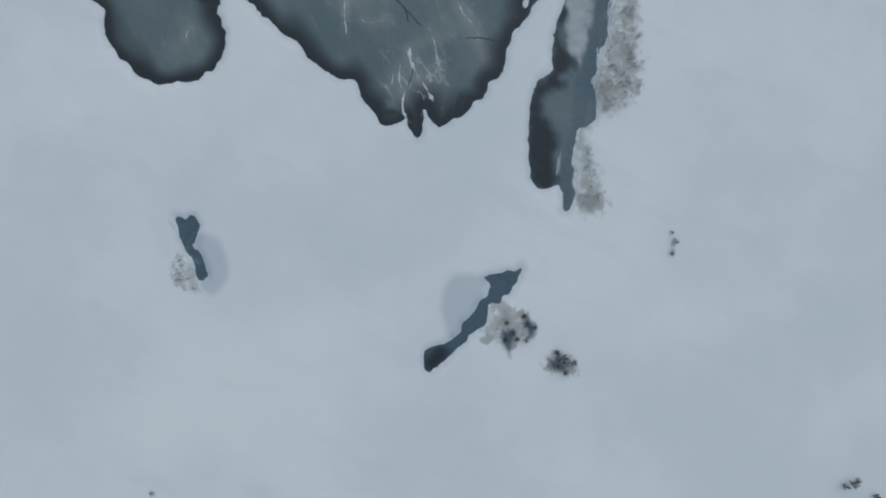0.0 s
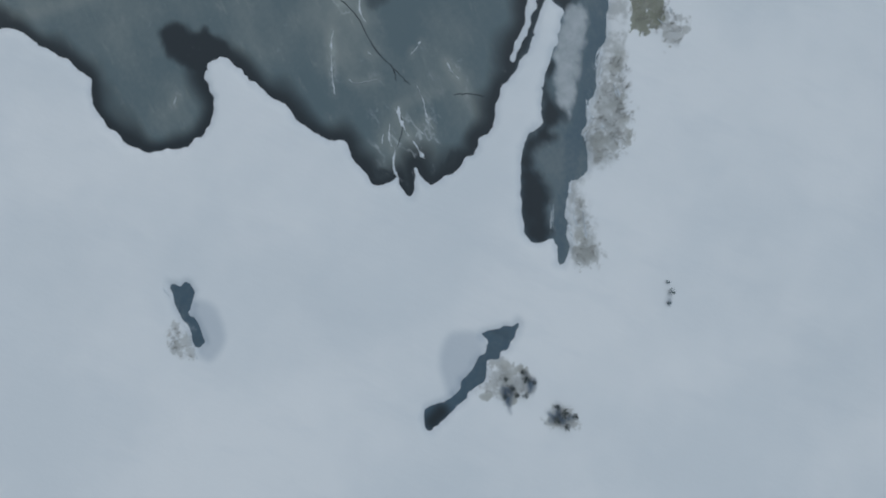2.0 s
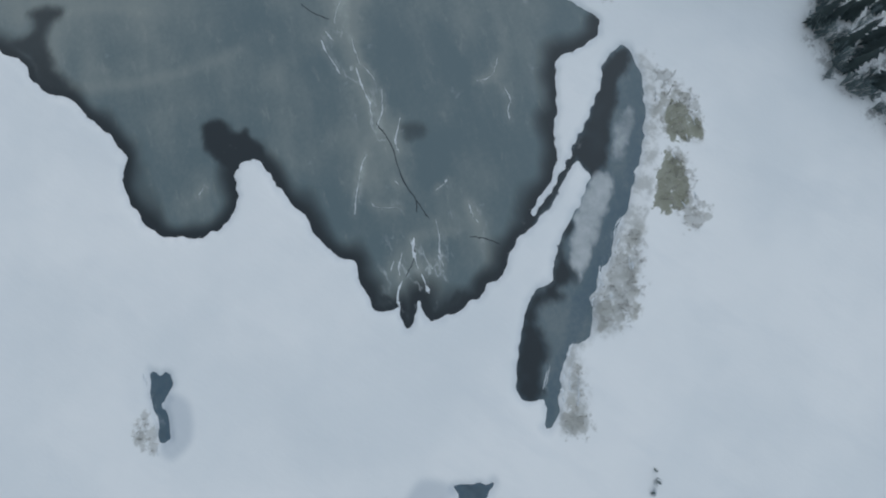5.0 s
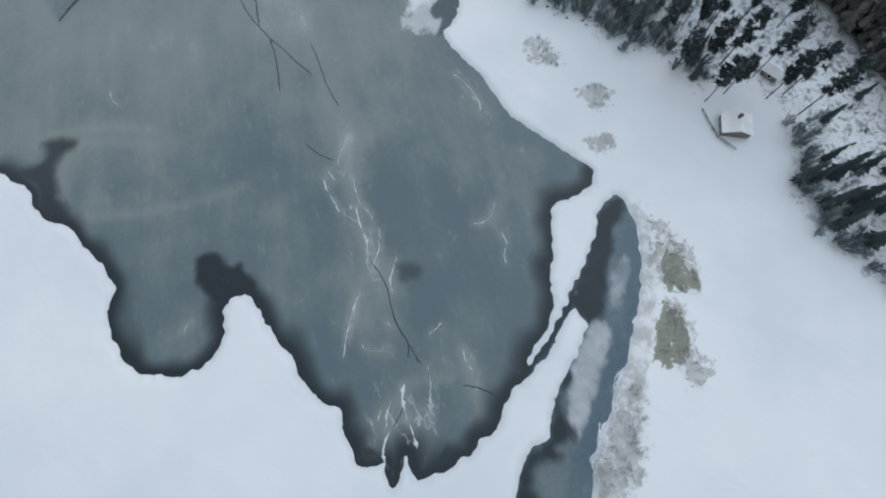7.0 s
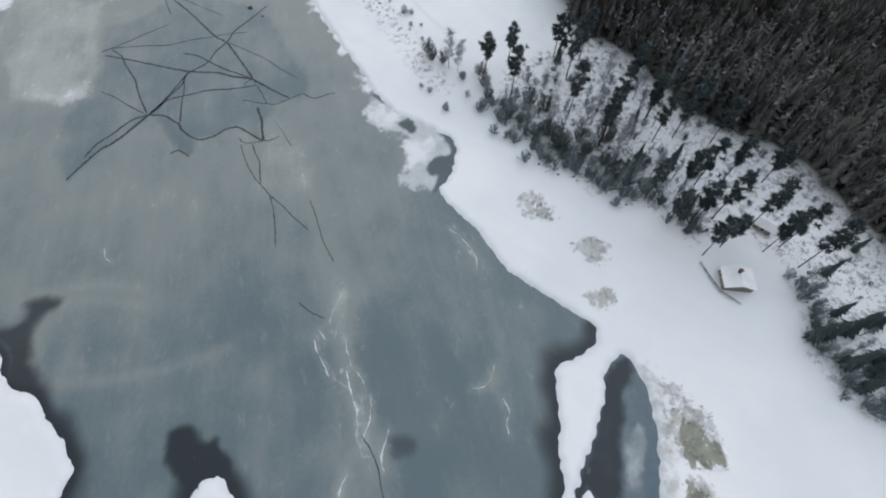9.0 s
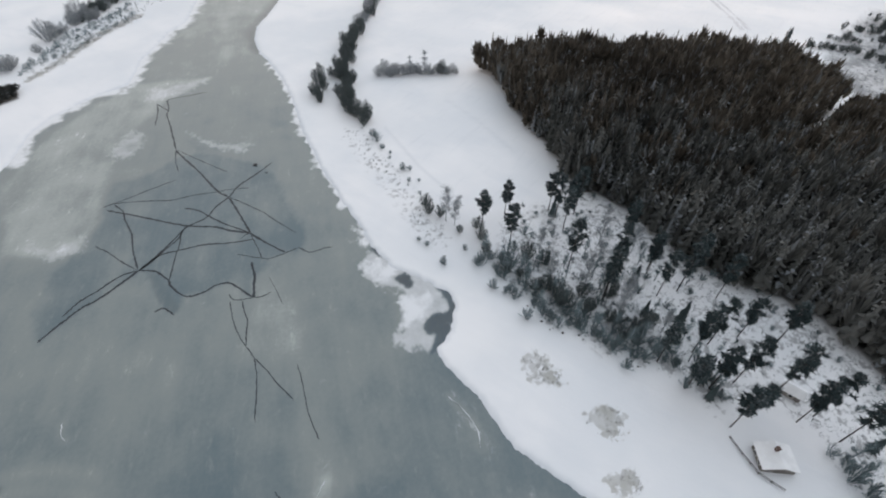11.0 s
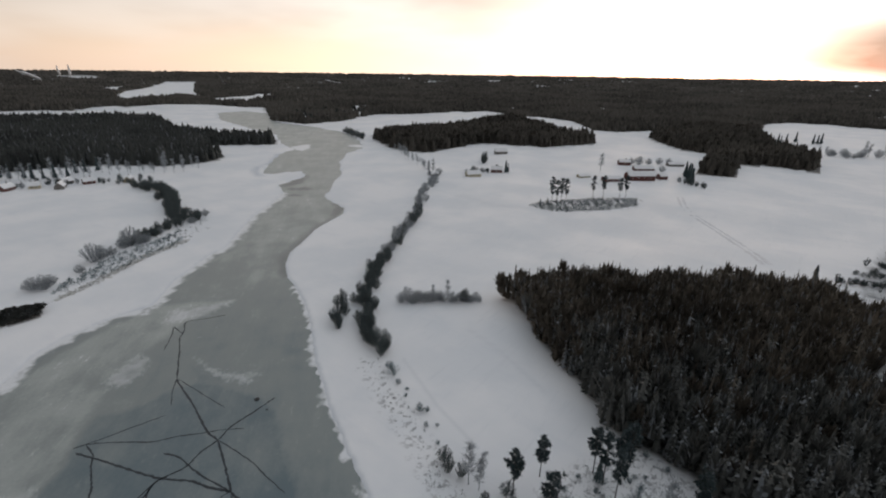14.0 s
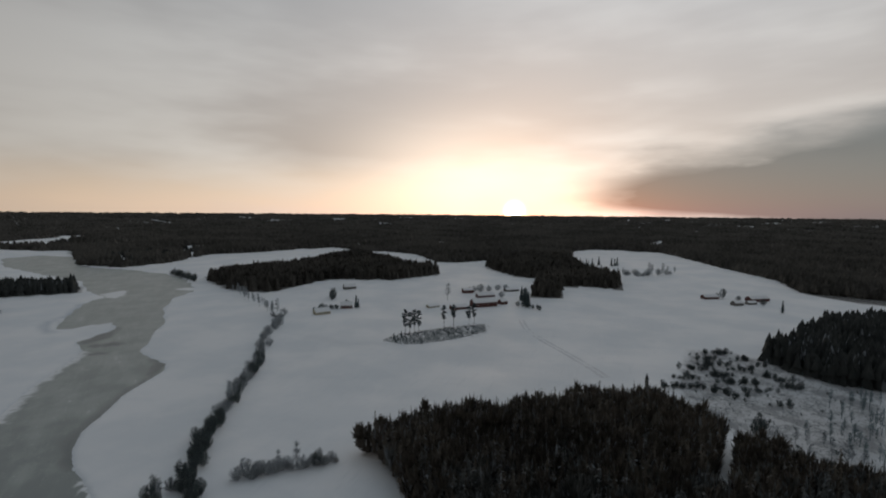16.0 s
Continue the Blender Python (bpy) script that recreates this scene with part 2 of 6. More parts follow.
def foliage(low, high, frosted=0.0):
    """Colour by clump; a share of the clumps carry hoar frost."""
    def build(g, b, place):
        island = g.add("ShaderNodeNewGeometry").outputs["Random Per Island"]
        n = g.noise(place, 0.05, 3.0)
        wide = g.noise(place, 0.004, 3.0)
        flat = g.add("ShaderNodeMapping")
        g.wire(place, flat.inputs[0])
        flat.inputs[3].default_value = (1.0, 1.0, 0.0)
        cell = g.add("ShaderNodeTexVoronoi")
        g.wire(flat.outputs[0], cell.inputs["Vector"])
        cell.inputs["Scale"].default_value = 0.36
        tree = g.add("ShaderNodeSeparateColor")
        g.wire(cell.outputs["Color"], tree.inputs[0])
        col = g.mix(g.math("ADD", g.math("MULTIPLY", island, 0.35), g.math("MULTIPLY", tree.outputs[0], 0.65)), low, high)
        col = g.mix(g.ramp(tree.outputs[1], 0.55, 0.95, 0.0, 0.65), col, tuple(0.5 * c for c in low))
        col = g.mix(g.ramp(n, 0.42, 0.62, 0.0, 0.62), col, tuple(0.55 * c for c in low))
        col = g.mix(g.ramp(wide, 0.42, 0.6, 0.0, 0.4), col, tuple(1.3 * c for c in high))
        if frosted:
            rnd = g.math("FRACT", g.math("ADD", g.math("MULTIPLY", island, 0.4), g.math("MULTIPLY", tree.outputs[2], 3.0)))
            col = g.mix(g.ramp(rnd, 1.0 - frosted, 1.0, 0.0, 0.75), col, (0.27, 0.30, 0.33))
        g.wire(col, b.inputs["Base Color"])
        b.inputs["Roughness"].default_value = 0.9
        b.inputs["Specular IOR Level"].default_value = 0.15
    return build


SNOW = material("snow_ground", snow_ground)
ICE = material("river_ice", river_ice)
CRACK = material("open_crack", plain((0.008, 0.015, 0.022), 0.4, 0.3))
RIDGE = material("crushed_ice", plain((0.62, 0.66, 0.70), 0.7, 0.12, 1.5))
# packed snow, greyed to stand for the shadow along the ruts
RUT = material("shaded_packed_snow", plain((0.64, 0.66, 0.69), 0.7, 0.12, 0.4))
ROOF_SNOW = material("roof_snow", plain((0.80, 0.82, 0.84), 0.7, 0.06, 0.4))
BARK = material("bark", plain((0.055, 0.05, 0.05), 0.9, 0.4, 2.0))
BIRCH_BARK = material("frosty_twigs", plain((0.33, 0.36, 0.385), 0.9, 0.3, 0.7))
TWIG = material("bare_twigs", plain((0.094, 0.118, 0.121), 0.9, 0.45, 0.5))
RIME_TWIG = material("rimed_twigs", plain((0.172, 0.232, 0.252), 0.9, 0.4, 0.5))
STEAM = material("steam", plain((0.85, 0.85, 0.86), 1.0, 0.03, 0.05))
SPRUCE = material("spruce_needles", foliage((0.048, 0.053, 0.050), (0.158, 0.162, 0.156), 0.16))
MIXED = material("mixed_canopy", foliage((0.052, 0.046, 0.039), (0.156, 0.137, 0.114), 0.14))
PINE = material("pine_needles", foliage((0.032, 0.050, 0.055), (0.082, 0.112, 0.118), 0.14))
FAR_WOOD = material("far_woodland", foliage((0.036, 0.041, 0.040), (0.072, 0.076, 0.073), 0.05))
VAST_WOOD = material("vast_woodland", foliage((0.056, 0.052, 0.046), (0.104, 0.096, 0.084)))
STRAW = material("dead_reed", foliage((0.30, 0.295, 0.275), (0.56, 0.555, 0.54)))
RED = material("red_boards", plain((0.11, 0.04, 0.034), 0.8, 0.25, 1.2))
GREYWOOD = material("grey_boards", plain((0.17, 0.16, 0.15), 0.85, 0.3, 1.2))
YELLOW = material("pale_boards", plain((0.45, 0.40, 0.30), 0.8, 0.15, 1.2))
DARKPANE = material("window_glass", plain((0.02, 0.022, 0.026), 0.12, 0.1))
WHITE = material("white_trim", plain((0.75, 0.75, 0.73), 0.6, 0.08))
ROCK = material("boulder", plain((0.06, 0.06, 0.062), 0.9, 0.4, 3.0))
BRICK = material("chimney_brick", plain((0.12, 0.08, 0.07), 0.9, 0.3, 4.0))


# ---------- map of the place, in metres ----------
SHORE_WEST = [
    (26.2, 20.2), (23.4, 19.3), (20.9, 18.3), (19.8, 19.4), (21.4, 21.4), (23.2, 23.2), (21.2, 24.8), (19.6, 26.8),
    (19.9, 28.7), (21.7, 31), (22.7, 33.6), (24.4, 35.9), (26.2, 37.7), (25.3, 40.7), (25.4, 44.8), (26.4, 48.9),
    (28.9, 54.2), (29.6, 58.9), (31.2, 63.6), (32.8, 67.2), (33.3, 70.5), (32.1, 73), (30.1, 73.9), (27.3, 72.7),
    (23.3, 69.2), (19.4, 68), (15.4, 68.7), (11.5, 71.2), (8.6, 75.4), (6.3, 80.1), (7.5, 86.5), (10.4, 92.6),
    (13.4, 95.2), (17.2, 97.6), (19.1, 103.1), (20.3, 111.1), (21.5, 118.2), (19.4, 123.4), (19.6, 127.6),
    (22.3, 132.8), (21.9, 138.4), (21.5, 143)
]
SHORE_WEST_FAR = [
    (-5, 158), (10, 190), (60, 235), (97, 263), (111, 278), (122, 284), (135, 286.5), (146, 288), (159, 286),
    (169, 295.6), (178, 306), (192.6, 316), (211.6, 330), (226, 335), (247, 356), (278, 385), (322, 416),
    (340, 432), (350, 450), (356, 462), (373, 466), (396, 474), (410, 490), (415, 505), (401, 511), (383, 513),
    (381, 525), (395, 544), (418, 568), (440, 591), (470, 619), (491, 632), (512, 641), (522, 681), (550, 737),
    (594, 801), (602, 855), (619, 938), (673, 1142), (754, 1289), (826, 1300)
]
SHORE_EAST = [
    (27, 20.2), (25.4, 18), (24.1, 15.9), (24.7, 14.6), (26.5, 13.8), (28.5, 12.4), (30.6, 10.9), (32.8, 10.8),
    (35, 8.9), (37.9, 9.4), (40.9, 7.8), (43.7, 7.3), (46.7, 8.3), (51, 9.1), (55, 8.2), (58.6, 9.3), (62, 10),
    (67.8, 9.7), (74.2, 12.4), (79.7, 16.7), (83.4, 17.7), (89.8, 22.5), (95.1, 24.1), (98.9, 21.4), (104, 19.4),
    (107.8, 20.8), (108.7, 26.4), (108.8, 33.3), (109, 40.2), (109.5, 46.7), (112.4, 53), (115.6, 60.5),
    (119.5, 74.8), (124.7, 76.4), (131.4, 77.9), (138.6, 83.1), (139.2, 88.4), (139.1, 97), (137.9, 105.1),
    (139.9, 111.2), (141.9, 117.5), (147.2, 126.7)
]
SHORE_EAST_FAR = [
    (151.7, 137.4), (157, 147.4), (162.7, 159.2), (171, 173), (177.7, 185.3), (188, 199.9), (198.4, 215),
    (207.7, 231.2), (216.5, 250.2), (221.6, 264.2), (231.1, 278.9), (245.2, 294.3), (267.8, 307.5), (288, 321),
    (316, 331), (328, 336), (339, 347), (342, 358), (347, 375), (353, 390), (372, 405), (399, 431), (432, 455),
    (480, 513), (531, 557), (584, 577), (624, 625), (667, 686), (690, 730), (710, 840), (712, 917), (723, 993),
    (795, 1126), (842, 1204)
]
STRIP = [
    (54.3, 9.2), (57.9, 9), (60.6, 8.5), (63.8, 8.2), (68.2, 8.6), (73.7, 8.8), (77.3, 9.4), (82, 9.9),
    (85.8, 10.4), (91.3, 11.2), (95.5, 12.8), (99.2, 14.1), (104, 13.9), (105.9, 11.3), (101.1, 4.8), (96.5, 1.3),
    (91.7, -1.7), (84, -4.8), (76, -7.1), (71.2, -9), (67.4, -8.9), (62.2, -10.3), (57.8, -11.3), (55.4, -10.8),
    (51.8, -12), (48.7, -12.8), (43.7, -15.8), (39.9, -16), (37.3, -13.9), (34, -14.6), (29.7, -16), (26.2, -17.9),
    (22.7, -19.6), (18.5, -19.6), (19.3, -18.2), (23.9, -15.6), (21.2, -12.5), (21.6, -10.2), (23.5, -8),
    (30.4, -4.4), (35.4, -2.7), (39, -1.1), (42.4, -0.8), (45.2, -1.7), (47.6, -3), (49.2, -1.9), (54.1, -0.1),
    (59.4, 0.7), (61.7, 1), (67.2, 1.4), (73, 2.4), (74.2, 4.6), (74.8, 7.1), (70.8, 7.1), (66.4, 6.7),
    (62.6, 6.6), (58.5, 7.1), (54.3, 8)
]
HOLE1 = [
    (-19.1, 62.4), (-18.9, 61.3), (-19.4, 59.9), (-17.8, 59.4), (-17.8, 58), (-19.3, 56.5), (-21.1, 55.8),
    (-23.4, 56.2), (-24.1, 55.3), (-25, 53.5), (-27.1, 51.6), (-28.6, 50.2), (-30.4, 50.2), (-30.7, 51.1),
    (-29, 52.9), (-27, 54.9), (-26.2, 56.8), (-24.9, 58.2), (-22.3, 60.3), (-20.7, 61.7)
]
HOLE1_LIGHT = [
    (-21.1, 55.8), (-20, 53.2), (-20.8, 50), (-24.9, 46.4), (-28, 45.5), (-32, 46.7), (-32.5, 49.3), (-31, 50.9),
    (-28.6, 50.2), (-25, 53.5), (-23.9, 55.8)
]
TRI = [
    (2.9, -15.4), (-0.1, -15.6), (-3.7, -14.8), (-6.8, -13.7), (-8.2, -11.9), (-11.2, -12.9), (-13.5, -12.3),
    (-15.5, -11), (-18.6, -10.2), (-20.7, -9), (-23.7, -8.1), (-26, -7), (-28, -5.7), (-27.5, -4.2), (-24.4, -3.2),
    (-22.7, -3.9), (-21.2, -5.7), (-19.3, -7), (-17.3, -8.3), (-14.4, -8.4), (-11.3, -9.2), (-8.3, -9.7),
    (-6.8, -10.3), (-5.2, -10.8), (-3.9, -10.6), (-3.3, -9.4), (-2.8, -8.5), (-0.7, -11.1), (1.6, -13.7)
]
TRI_LIGHT = [
    (-2.8, -8.5), (-4.9, -2.3), (-8.4, -1), (-12.9, -2), (-16.2, -4.3), (-19.2, -7.2), (-17.5, -8.5),
    (-11.5, -9.3), (-7.5, -9.9)
]
DARK1 = [
    (28.8, 82.4), (32.5, 86.7), (36, 85.8), (37.1, 81.8), (36.3, 79.7), (38.4, 77.5), (37.6, 75.4), (37.2, 72),
    (34.7, 67.7), (33.2, 70.7), (31.6, 72.9), (27.6, 72.7), (27.3, 75.4), (28.2, 78.7)
]
DARK2 = [
    (59.6, 46.9), (63, 41.9), (59.4, 40.9), (56.9, 44.1)
]
DARK3 = [
    (23.7, 144.9), (22.6, 139), (22.9, 132.1), (18.9, 126.4), (21.6, 119.1), (24.6, 119.9), (25.7, 125.5), (28.9, 130),
    (32, 133), (38.5, 133.3), (37.3, 137.9), (33.4, 140.6), (30.5, 137), (26.3, 139.3), (24.1, 142.4)
]
LIGHT1 = [
    (86, 248), (116, 272), (162, 286), (188, 260), (158, 256), (129, 239), (112, 223), (99, 202), (88, 190.4),
    (79.1, 196.6), (72, 209)
]
CRACKZONE = [
    (61.7, 165.5), (69.3, 167.8), (79.5, 167.6), (92, 168.1), (93.2, 165.6), (90.3, 156.5), (88.6, 151.4),
    (88.3, 144.9), (91.7, 145.8), (93.8, 148.3), (98.8, 144.5), (104.6, 141.7), (104.9, 131.8), (109.9, 136.4),
    (116.5, 137.7), (118.5, 139.1), (127.5, 134.8), (131.1, 136.5), (136.7, 145.7), (142.3, 156.9), (150.2, 173),
    (150.8, 184.1), (147.8, 194.3), (144.7, 204.8), (136.9, 211.9), (129.9, 211.7), (123.3, 211.6), (117.8, 213.1),
    (112.7, 217.1), (106, 212.7), (96.7, 199.1), (86.2, 192.8), (76.1, 188.5), (65.4, 178.5)
]
LAKE1 = [
    (841, 2215), (1069, 2714), (1607, 3465), (1774, 3383), (1328, 2541), (1016, 1820), (1039, 2060), (779, 1970)
]
# open cracks and crushed ridges in the ice: width, then places
CRACKS = [
    (0.66, [(61.9, 166.4), (65.5, 167.2), (69.3, 167.8), (74.5, 168.4), (79.5, 167.6), (86, 168), (92.2, 168.5)]),
    (0.5, [(69.9, 169.7), (75.5, 171.2), (80.8, 170.9), (87.9, 170.9), (92.2, 168.5)]),
    (0.55, [(92.2, 168.5), (99.2, 169.7), (106.3, 171.7), (111.9, 173.6), (116.3, 172.9), (120, 172.4), (125.4, 174.5), (131.4, 175.3), (137.5, 177.6), (146.4, 178.1), (154.8, 178.9)]),
    (0.45, [(92.2, 168.5), (96.1, 168.4), (101.8, 169.9), (107.7, 171), (112.2, 174.1)]),
    (0.5, [(92.2, 168.5), (99.7, 169), (104.9, 165.8), (111.2, 161.2), (116.1, 155.4), (121.8, 150.5)]),
    (0.5, [(92.2, 168.5), (94.9, 164.2), (95.1, 160.6), (95, 157.2), (94, 154.7), (93.9, 148.5), (95.7, 146), (98.8, 144.5), (101.8, 144.1), (104.6, 141.7), (105.1, 137.2), (105, 133.2), (105.3, 131)]),
    (0.36, [(95, 157.2), (99, 161.1), (102.7, 165), (106.1, 168), (110.1, 172.7), (113, 173.9)]),
    (0.42, [(92.4, 169.3), (95.5, 176.6), (97.8, 181), (100.3, 185.7), (102.7, 193.2), (105.1, 199.2), (105.4, 205)]),
    (0.3, [(90.4, 189.8), (91.2, 182.2), (91.4, 175.4), (92.2, 168.5)]),
    (0.62, [(102.2, 204), (104.7, 197.4), (107.8, 188.7), (110.8, 180.2), (114.1, 172.4), (118.1, 166.2), (120.2, 160), (123, 153.7)]),
    (0.5, [(118.2, 183.1), (120.3, 178), (120.6, 171.7), (120.9, 165.8), (122, 159.7), (123, 153.7)]),
    (0.62, [(123, 153.7), (122.9, 146.3), (123.3, 137.4)]),
    (0.34, [(118.6, 139.3), (120.8, 138.2), (123, 137.1), (126.3, 136), (127.5, 134.8), (127.7, 131.2), (130.3, 129.1), (132, 128.4), (133.8, 126.7)]),
    (0.3, [(114, 149.2), (115.8, 144.9), (117.7, 140.6), (118.6, 139.3)]),
    (0.26, [(123, 153.7), (121.2, 149.7), (119.1, 144.9), (117.4, 141.7)]),
    (0.26, [(123, 153.7), (120.8, 154.3), (119.2, 154)]),
    (0.6, [(131.2, 175.1), (128.6, 167.9), (125.7, 160.4), (123, 153.7)]),
    (0.55, [(138.5, 217.6), (137.5, 213), (135.1, 198.9), (133.1, 190.1), (131.2, 181.8), (131.2, 175.1)]),
    (0.3, [(131.2, 175.1), (132, 168.1), (132.6, 157.9), (132, 149.8), (131.8, 141.2)]),
    (0.38, [(102.4, 206.6), (106.2, 204.9), (112.4, 198.1), (118.4, 190.6), (124.4, 186.7), (130.1, 181.7), (134.6, 178.3), (139.2, 173.3)]),
    (0.36, [(102.4, 206.6), (109.7, 204.3), (116.7, 202.6), (126.6, 199.8)]),
    (0.6, [(114.4, 142.9), (112.4, 139.7), (110.7, 137), (107.4, 133.6), (105.4, 130.9)]),
    (0.3, [(105.3, 131), (106.7, 129.4), (109.5, 128.3)]),
    (0.24, [(105.3, 131), (103.1, 132.8), (101.3, 135.2), (101.9, 138)]),
    (0.26, [(102.5, 132.7), (100.1, 128.9), (98.5, 125.7), (95.8, 123), (92.7, 119.3)]),
    (0.22, [(100.4, 135.6), (97, 130.3), (94.7, 125.7), (93.3, 121.6), (92.7, 119.3)]),
    (0.22, [(92.7, 119.3), (91.6, 114.9), (88.7, 110.5), (84.9, 106.1), (79.9, 100.8)]),
    (0.22, [(91.6, 114.9), (90.9, 109), (89.9, 103.8), (89.2, 97.4)]),
    (0.18, [(96.7, 104.1), (93.5, 98.7), (89.5, 93.1), (87.6, 89.7), (85.5, 85.2)]),
    (0.2, [(71.9, 85.1), (71.6, 81.6), (72.3, 76.7)]),
    (0.45, [(85.5, 150), (87.9, 149), (88.1, 144.6)]),
    (0.14, [(113.3, 133.5), (110.8, 127.5), (108.3, 122)]),
    (0.5, [(176.6, 249.3), (168.1, 253.9), (161.9, 257.4), (157.6, 250.6), (152.9, 245), (149.1, 237), (144.4, 228.3), (138.8, 217.4)]),
    (0.4, [(156.5, 257.7), (151.8, 250.2), (144.7, 241.2)]),
    (0.36, [(156.5, 257.7), (156, 252.6), (155.8, 249)]),
    (0.3, [(138.8, 217.4), (134.6, 211.9), (130.1, 203.5)]),
    (0.3, [(138.8, 217.4), (139.7, 204.2), (140.8, 187.8)]),
    (0.19, [(56.6, 52.3), (54.1, 46.2), (49.1, 40.1), (46.2, 33.9), (44, 28.7)]),
    (0.19, [(46.2, 33.9), (43.6, 31.9)]),
    (0.19, [(45.6, 18.6), (47.1, 15.7), (48, 11.7)]),
    (0.19, [(37.4, 28.7), (34.3, 26.6), (29.7, 25.9)]),
]
RIDGES = [
    (0.22, [(79.8, 77.7), (75.1, 76.5), (72.1, 75.1)]),
    (0.42, [(66.9, 75.5), (64.9, 72.4), (63.3, 68.7), (62, 66.4)]),
    (0.26, [(69.3, 75.9), (68.3, 72.8)]),
    (0.42, [(65.6, 64.2), (62.7, 60.5), (60.8, 57.8), (59.9, 56.2), (57.9, 54.6)]),
    (0.26, [(71.3, 69.2), (68.9, 66.6), (66.8, 63.7)]),
    (0.26, [(66.8, 62.6), (66.1, 60.1), (65.3, 58.5)]),
    (0.3, [(64.4, 55.8), (60.4, 53), (57, 51.8), (55.9, 51.3)]),
    (0.5, [(60.9, 48.1), (57.6, 46.8), (55.1, 45.6), (53.7, 43.8)]),
    (0.35, [(48.9, 49.7), (46.8, 49.5), (44.6, 48.6)]),
    (0.35, [(111.4, 66.4), (110.9, 62.3), (108.7, 56.4), (104.8, 53)]),
    (0.22, [(86.3, 36.6), (83.1, 35.4), (80.4, 36), (78.6, 37.9)]),
    (0.3, [(80.8, 31), (79, 28.2), (76.6, 27.5), (74.9, 25.8)]),
    (0.26, [(54.1, 137.9), (52.6, 135.6), (52.3, 133.1)]),
    (0.95, [(38.4, 29.5), (35.4, 27.4), (32.9, 24.5)]),
    (0.4, [(33.9, 29.6), (30.7, 28.5), (29.2, 27.1)]),
    (0.7, [(29.1, 26.3), (25.1, 25.1), (23.2, 23.1)]),
    (0.7, [(32.4, 23.2), (30.4, 20.5), (29.3, 19.2)]),
    (0.3, [(44.6, 27.3), (41.8, 24.5), (38.9, 22.5), (36.5, 19.8)]),
    (0.4, [(43.6, 48.2), (38.9, 46), (35.4, 44)]),
    (0.3, [(47.4, 40.6), (46.8, 39.2)]),
    (0.42, [(54.2, 30.4), (52.5, 30.5), (50.8, 31.2)]),
    (0.36, [(52.1, 22.7), (50.4, 20.8), (49.6, 18.7)]),
    (0.2, [(39.9, 42.3), (39.6, 40.5), (42.4, 36.2)]),
    (0.3, [(38.1, 22.6), (37.2, 21.2)]),
    (0.3, [(31.3, 30.2), (29, 29.5)]),
    (0.3, [(35.6, 23.1), (34.6, 21.5)]),
    (0.3, [(19.2, 77.5), (21.1, 77.6)]),
    (0.3, [(68.3, -9.6), (63.8, -10.8), (55.6, -12.1)]),
    (0.3, [(37.5, -15.4), (31.7, -16.9), (28.4, -19.2)]),
    (0.3, [(31, -12.4), (25.9, -14.3)]),
    (0.45, [(-20.5, 63.5), (-24.4, 58.7), (-27.2, 55.3), (-30.4, 52.2), (-33.1, 49.9)]),
    (0.45, [(29.5, -12.6), (25.5, -13.8)]),
    (0.3, [(55, -10.9), (52.1, -13.9)]),
    (0.4, [(68.7, -8.4), (65.6, -8.8), (62.6, -10.2)]),
    (0.7, [(56.3, -10.2), (54.4, -11.4), (52.4, -12.1)]),
    (0.6, [(50.4, -13.5), (48.5, -12.9), (47.2, -14)]),
    (0.9, [(38, -14.2), (35.9, -14.5), (34.9, -15.5)]),
    (0.7, [(31.3, -15.9), (28.1, -17.4), (25.6, -19.1)]),
    (0.45, [(32.1, -19), (29, -21), (26.6, -22.1)]),
    (0.4, [(61.7, -14.6), (59, -16.7)]),
    (0.4, [(51.8, -15.5), (51.5, -16.7)]),
    (0.5, [(68.3, -9.1), (64.4, -9.9), (62.4, -10.2)]),
    (0.6, [(54.4, -11.5), (51.5, -12.8)]),
    (0.45, [(61.3, -15.8), (59.4, -17.1)]),
    (0.35, [(106.4, 10.9), (103.6, 7)]),
    (0.4, [(100.4, 0.8), (97.5, -1.3)]),
    (0.5, [(88.9, -10.7), (87.5, -12.1)]),
    (0.5, [(94.3, -11.3), (92.8, -12.7)]),
    (0.5, [(98.8, -10.6), (97.3, -12)]),
    (0.4, [(79.5, -18.3), (78.9, -20)]),
    (0.4, [(83.1, -19.8), (81.9, -21)]),
]


def dist_line(px, py, line, closed=False):
    """Distance of many places from a line of points."""
    pts = np.array(line, float)
    if closed:
        pts = np.vstack((pts, pts[:1]))
    best = np.full(px.shape, 1e9)
    for (ax, ay), (bx, by) in zip(pts[:-1], pts[1:]):
        dx, dy = bx - ax, by - ay
        k = np.clip(((px - ax) * dx + (py - ay) * dy) / max(dx * dx + dy * dy, 1e-9), 0, 1)
        best = np.minimum(best, (px - ax - k * dx) ** 2 + (py - ay - k * dy) ** 2)
    return np.sqrt(best)


def inside(px, py, loop):
    pts = np.array(loop, float)
    odd = np.zeros(px.shape, bool)
    for (ax, ay), (bx, by) in zip(pts, np.roll(pts, -1, 0)):
        cross = (ay > py) != (by > py)
        odd ^= cross & (px < (bx - ax) * (py - ay) / (by - ay + 1e-12) + ax)
    return odd


def signed(px, py, loop):
    """Positive inside the loop, in metres from its edge; worked out only near it."""
    pts = np.array(loop, float)
    out = np.full(px.shape, -1e3)
    lo, hi = pts.min(0) - 60, pts.max(0) + 60
    near = (px > lo[0]) & (px < hi[0]) & (py > lo[1]) & (py < hi[1])
    x, y = px[near], py[near]
    d = dist_line(x, y, loop, True)
    out[near] = np.where(inside(x, y, loop), d, -d)
    return out


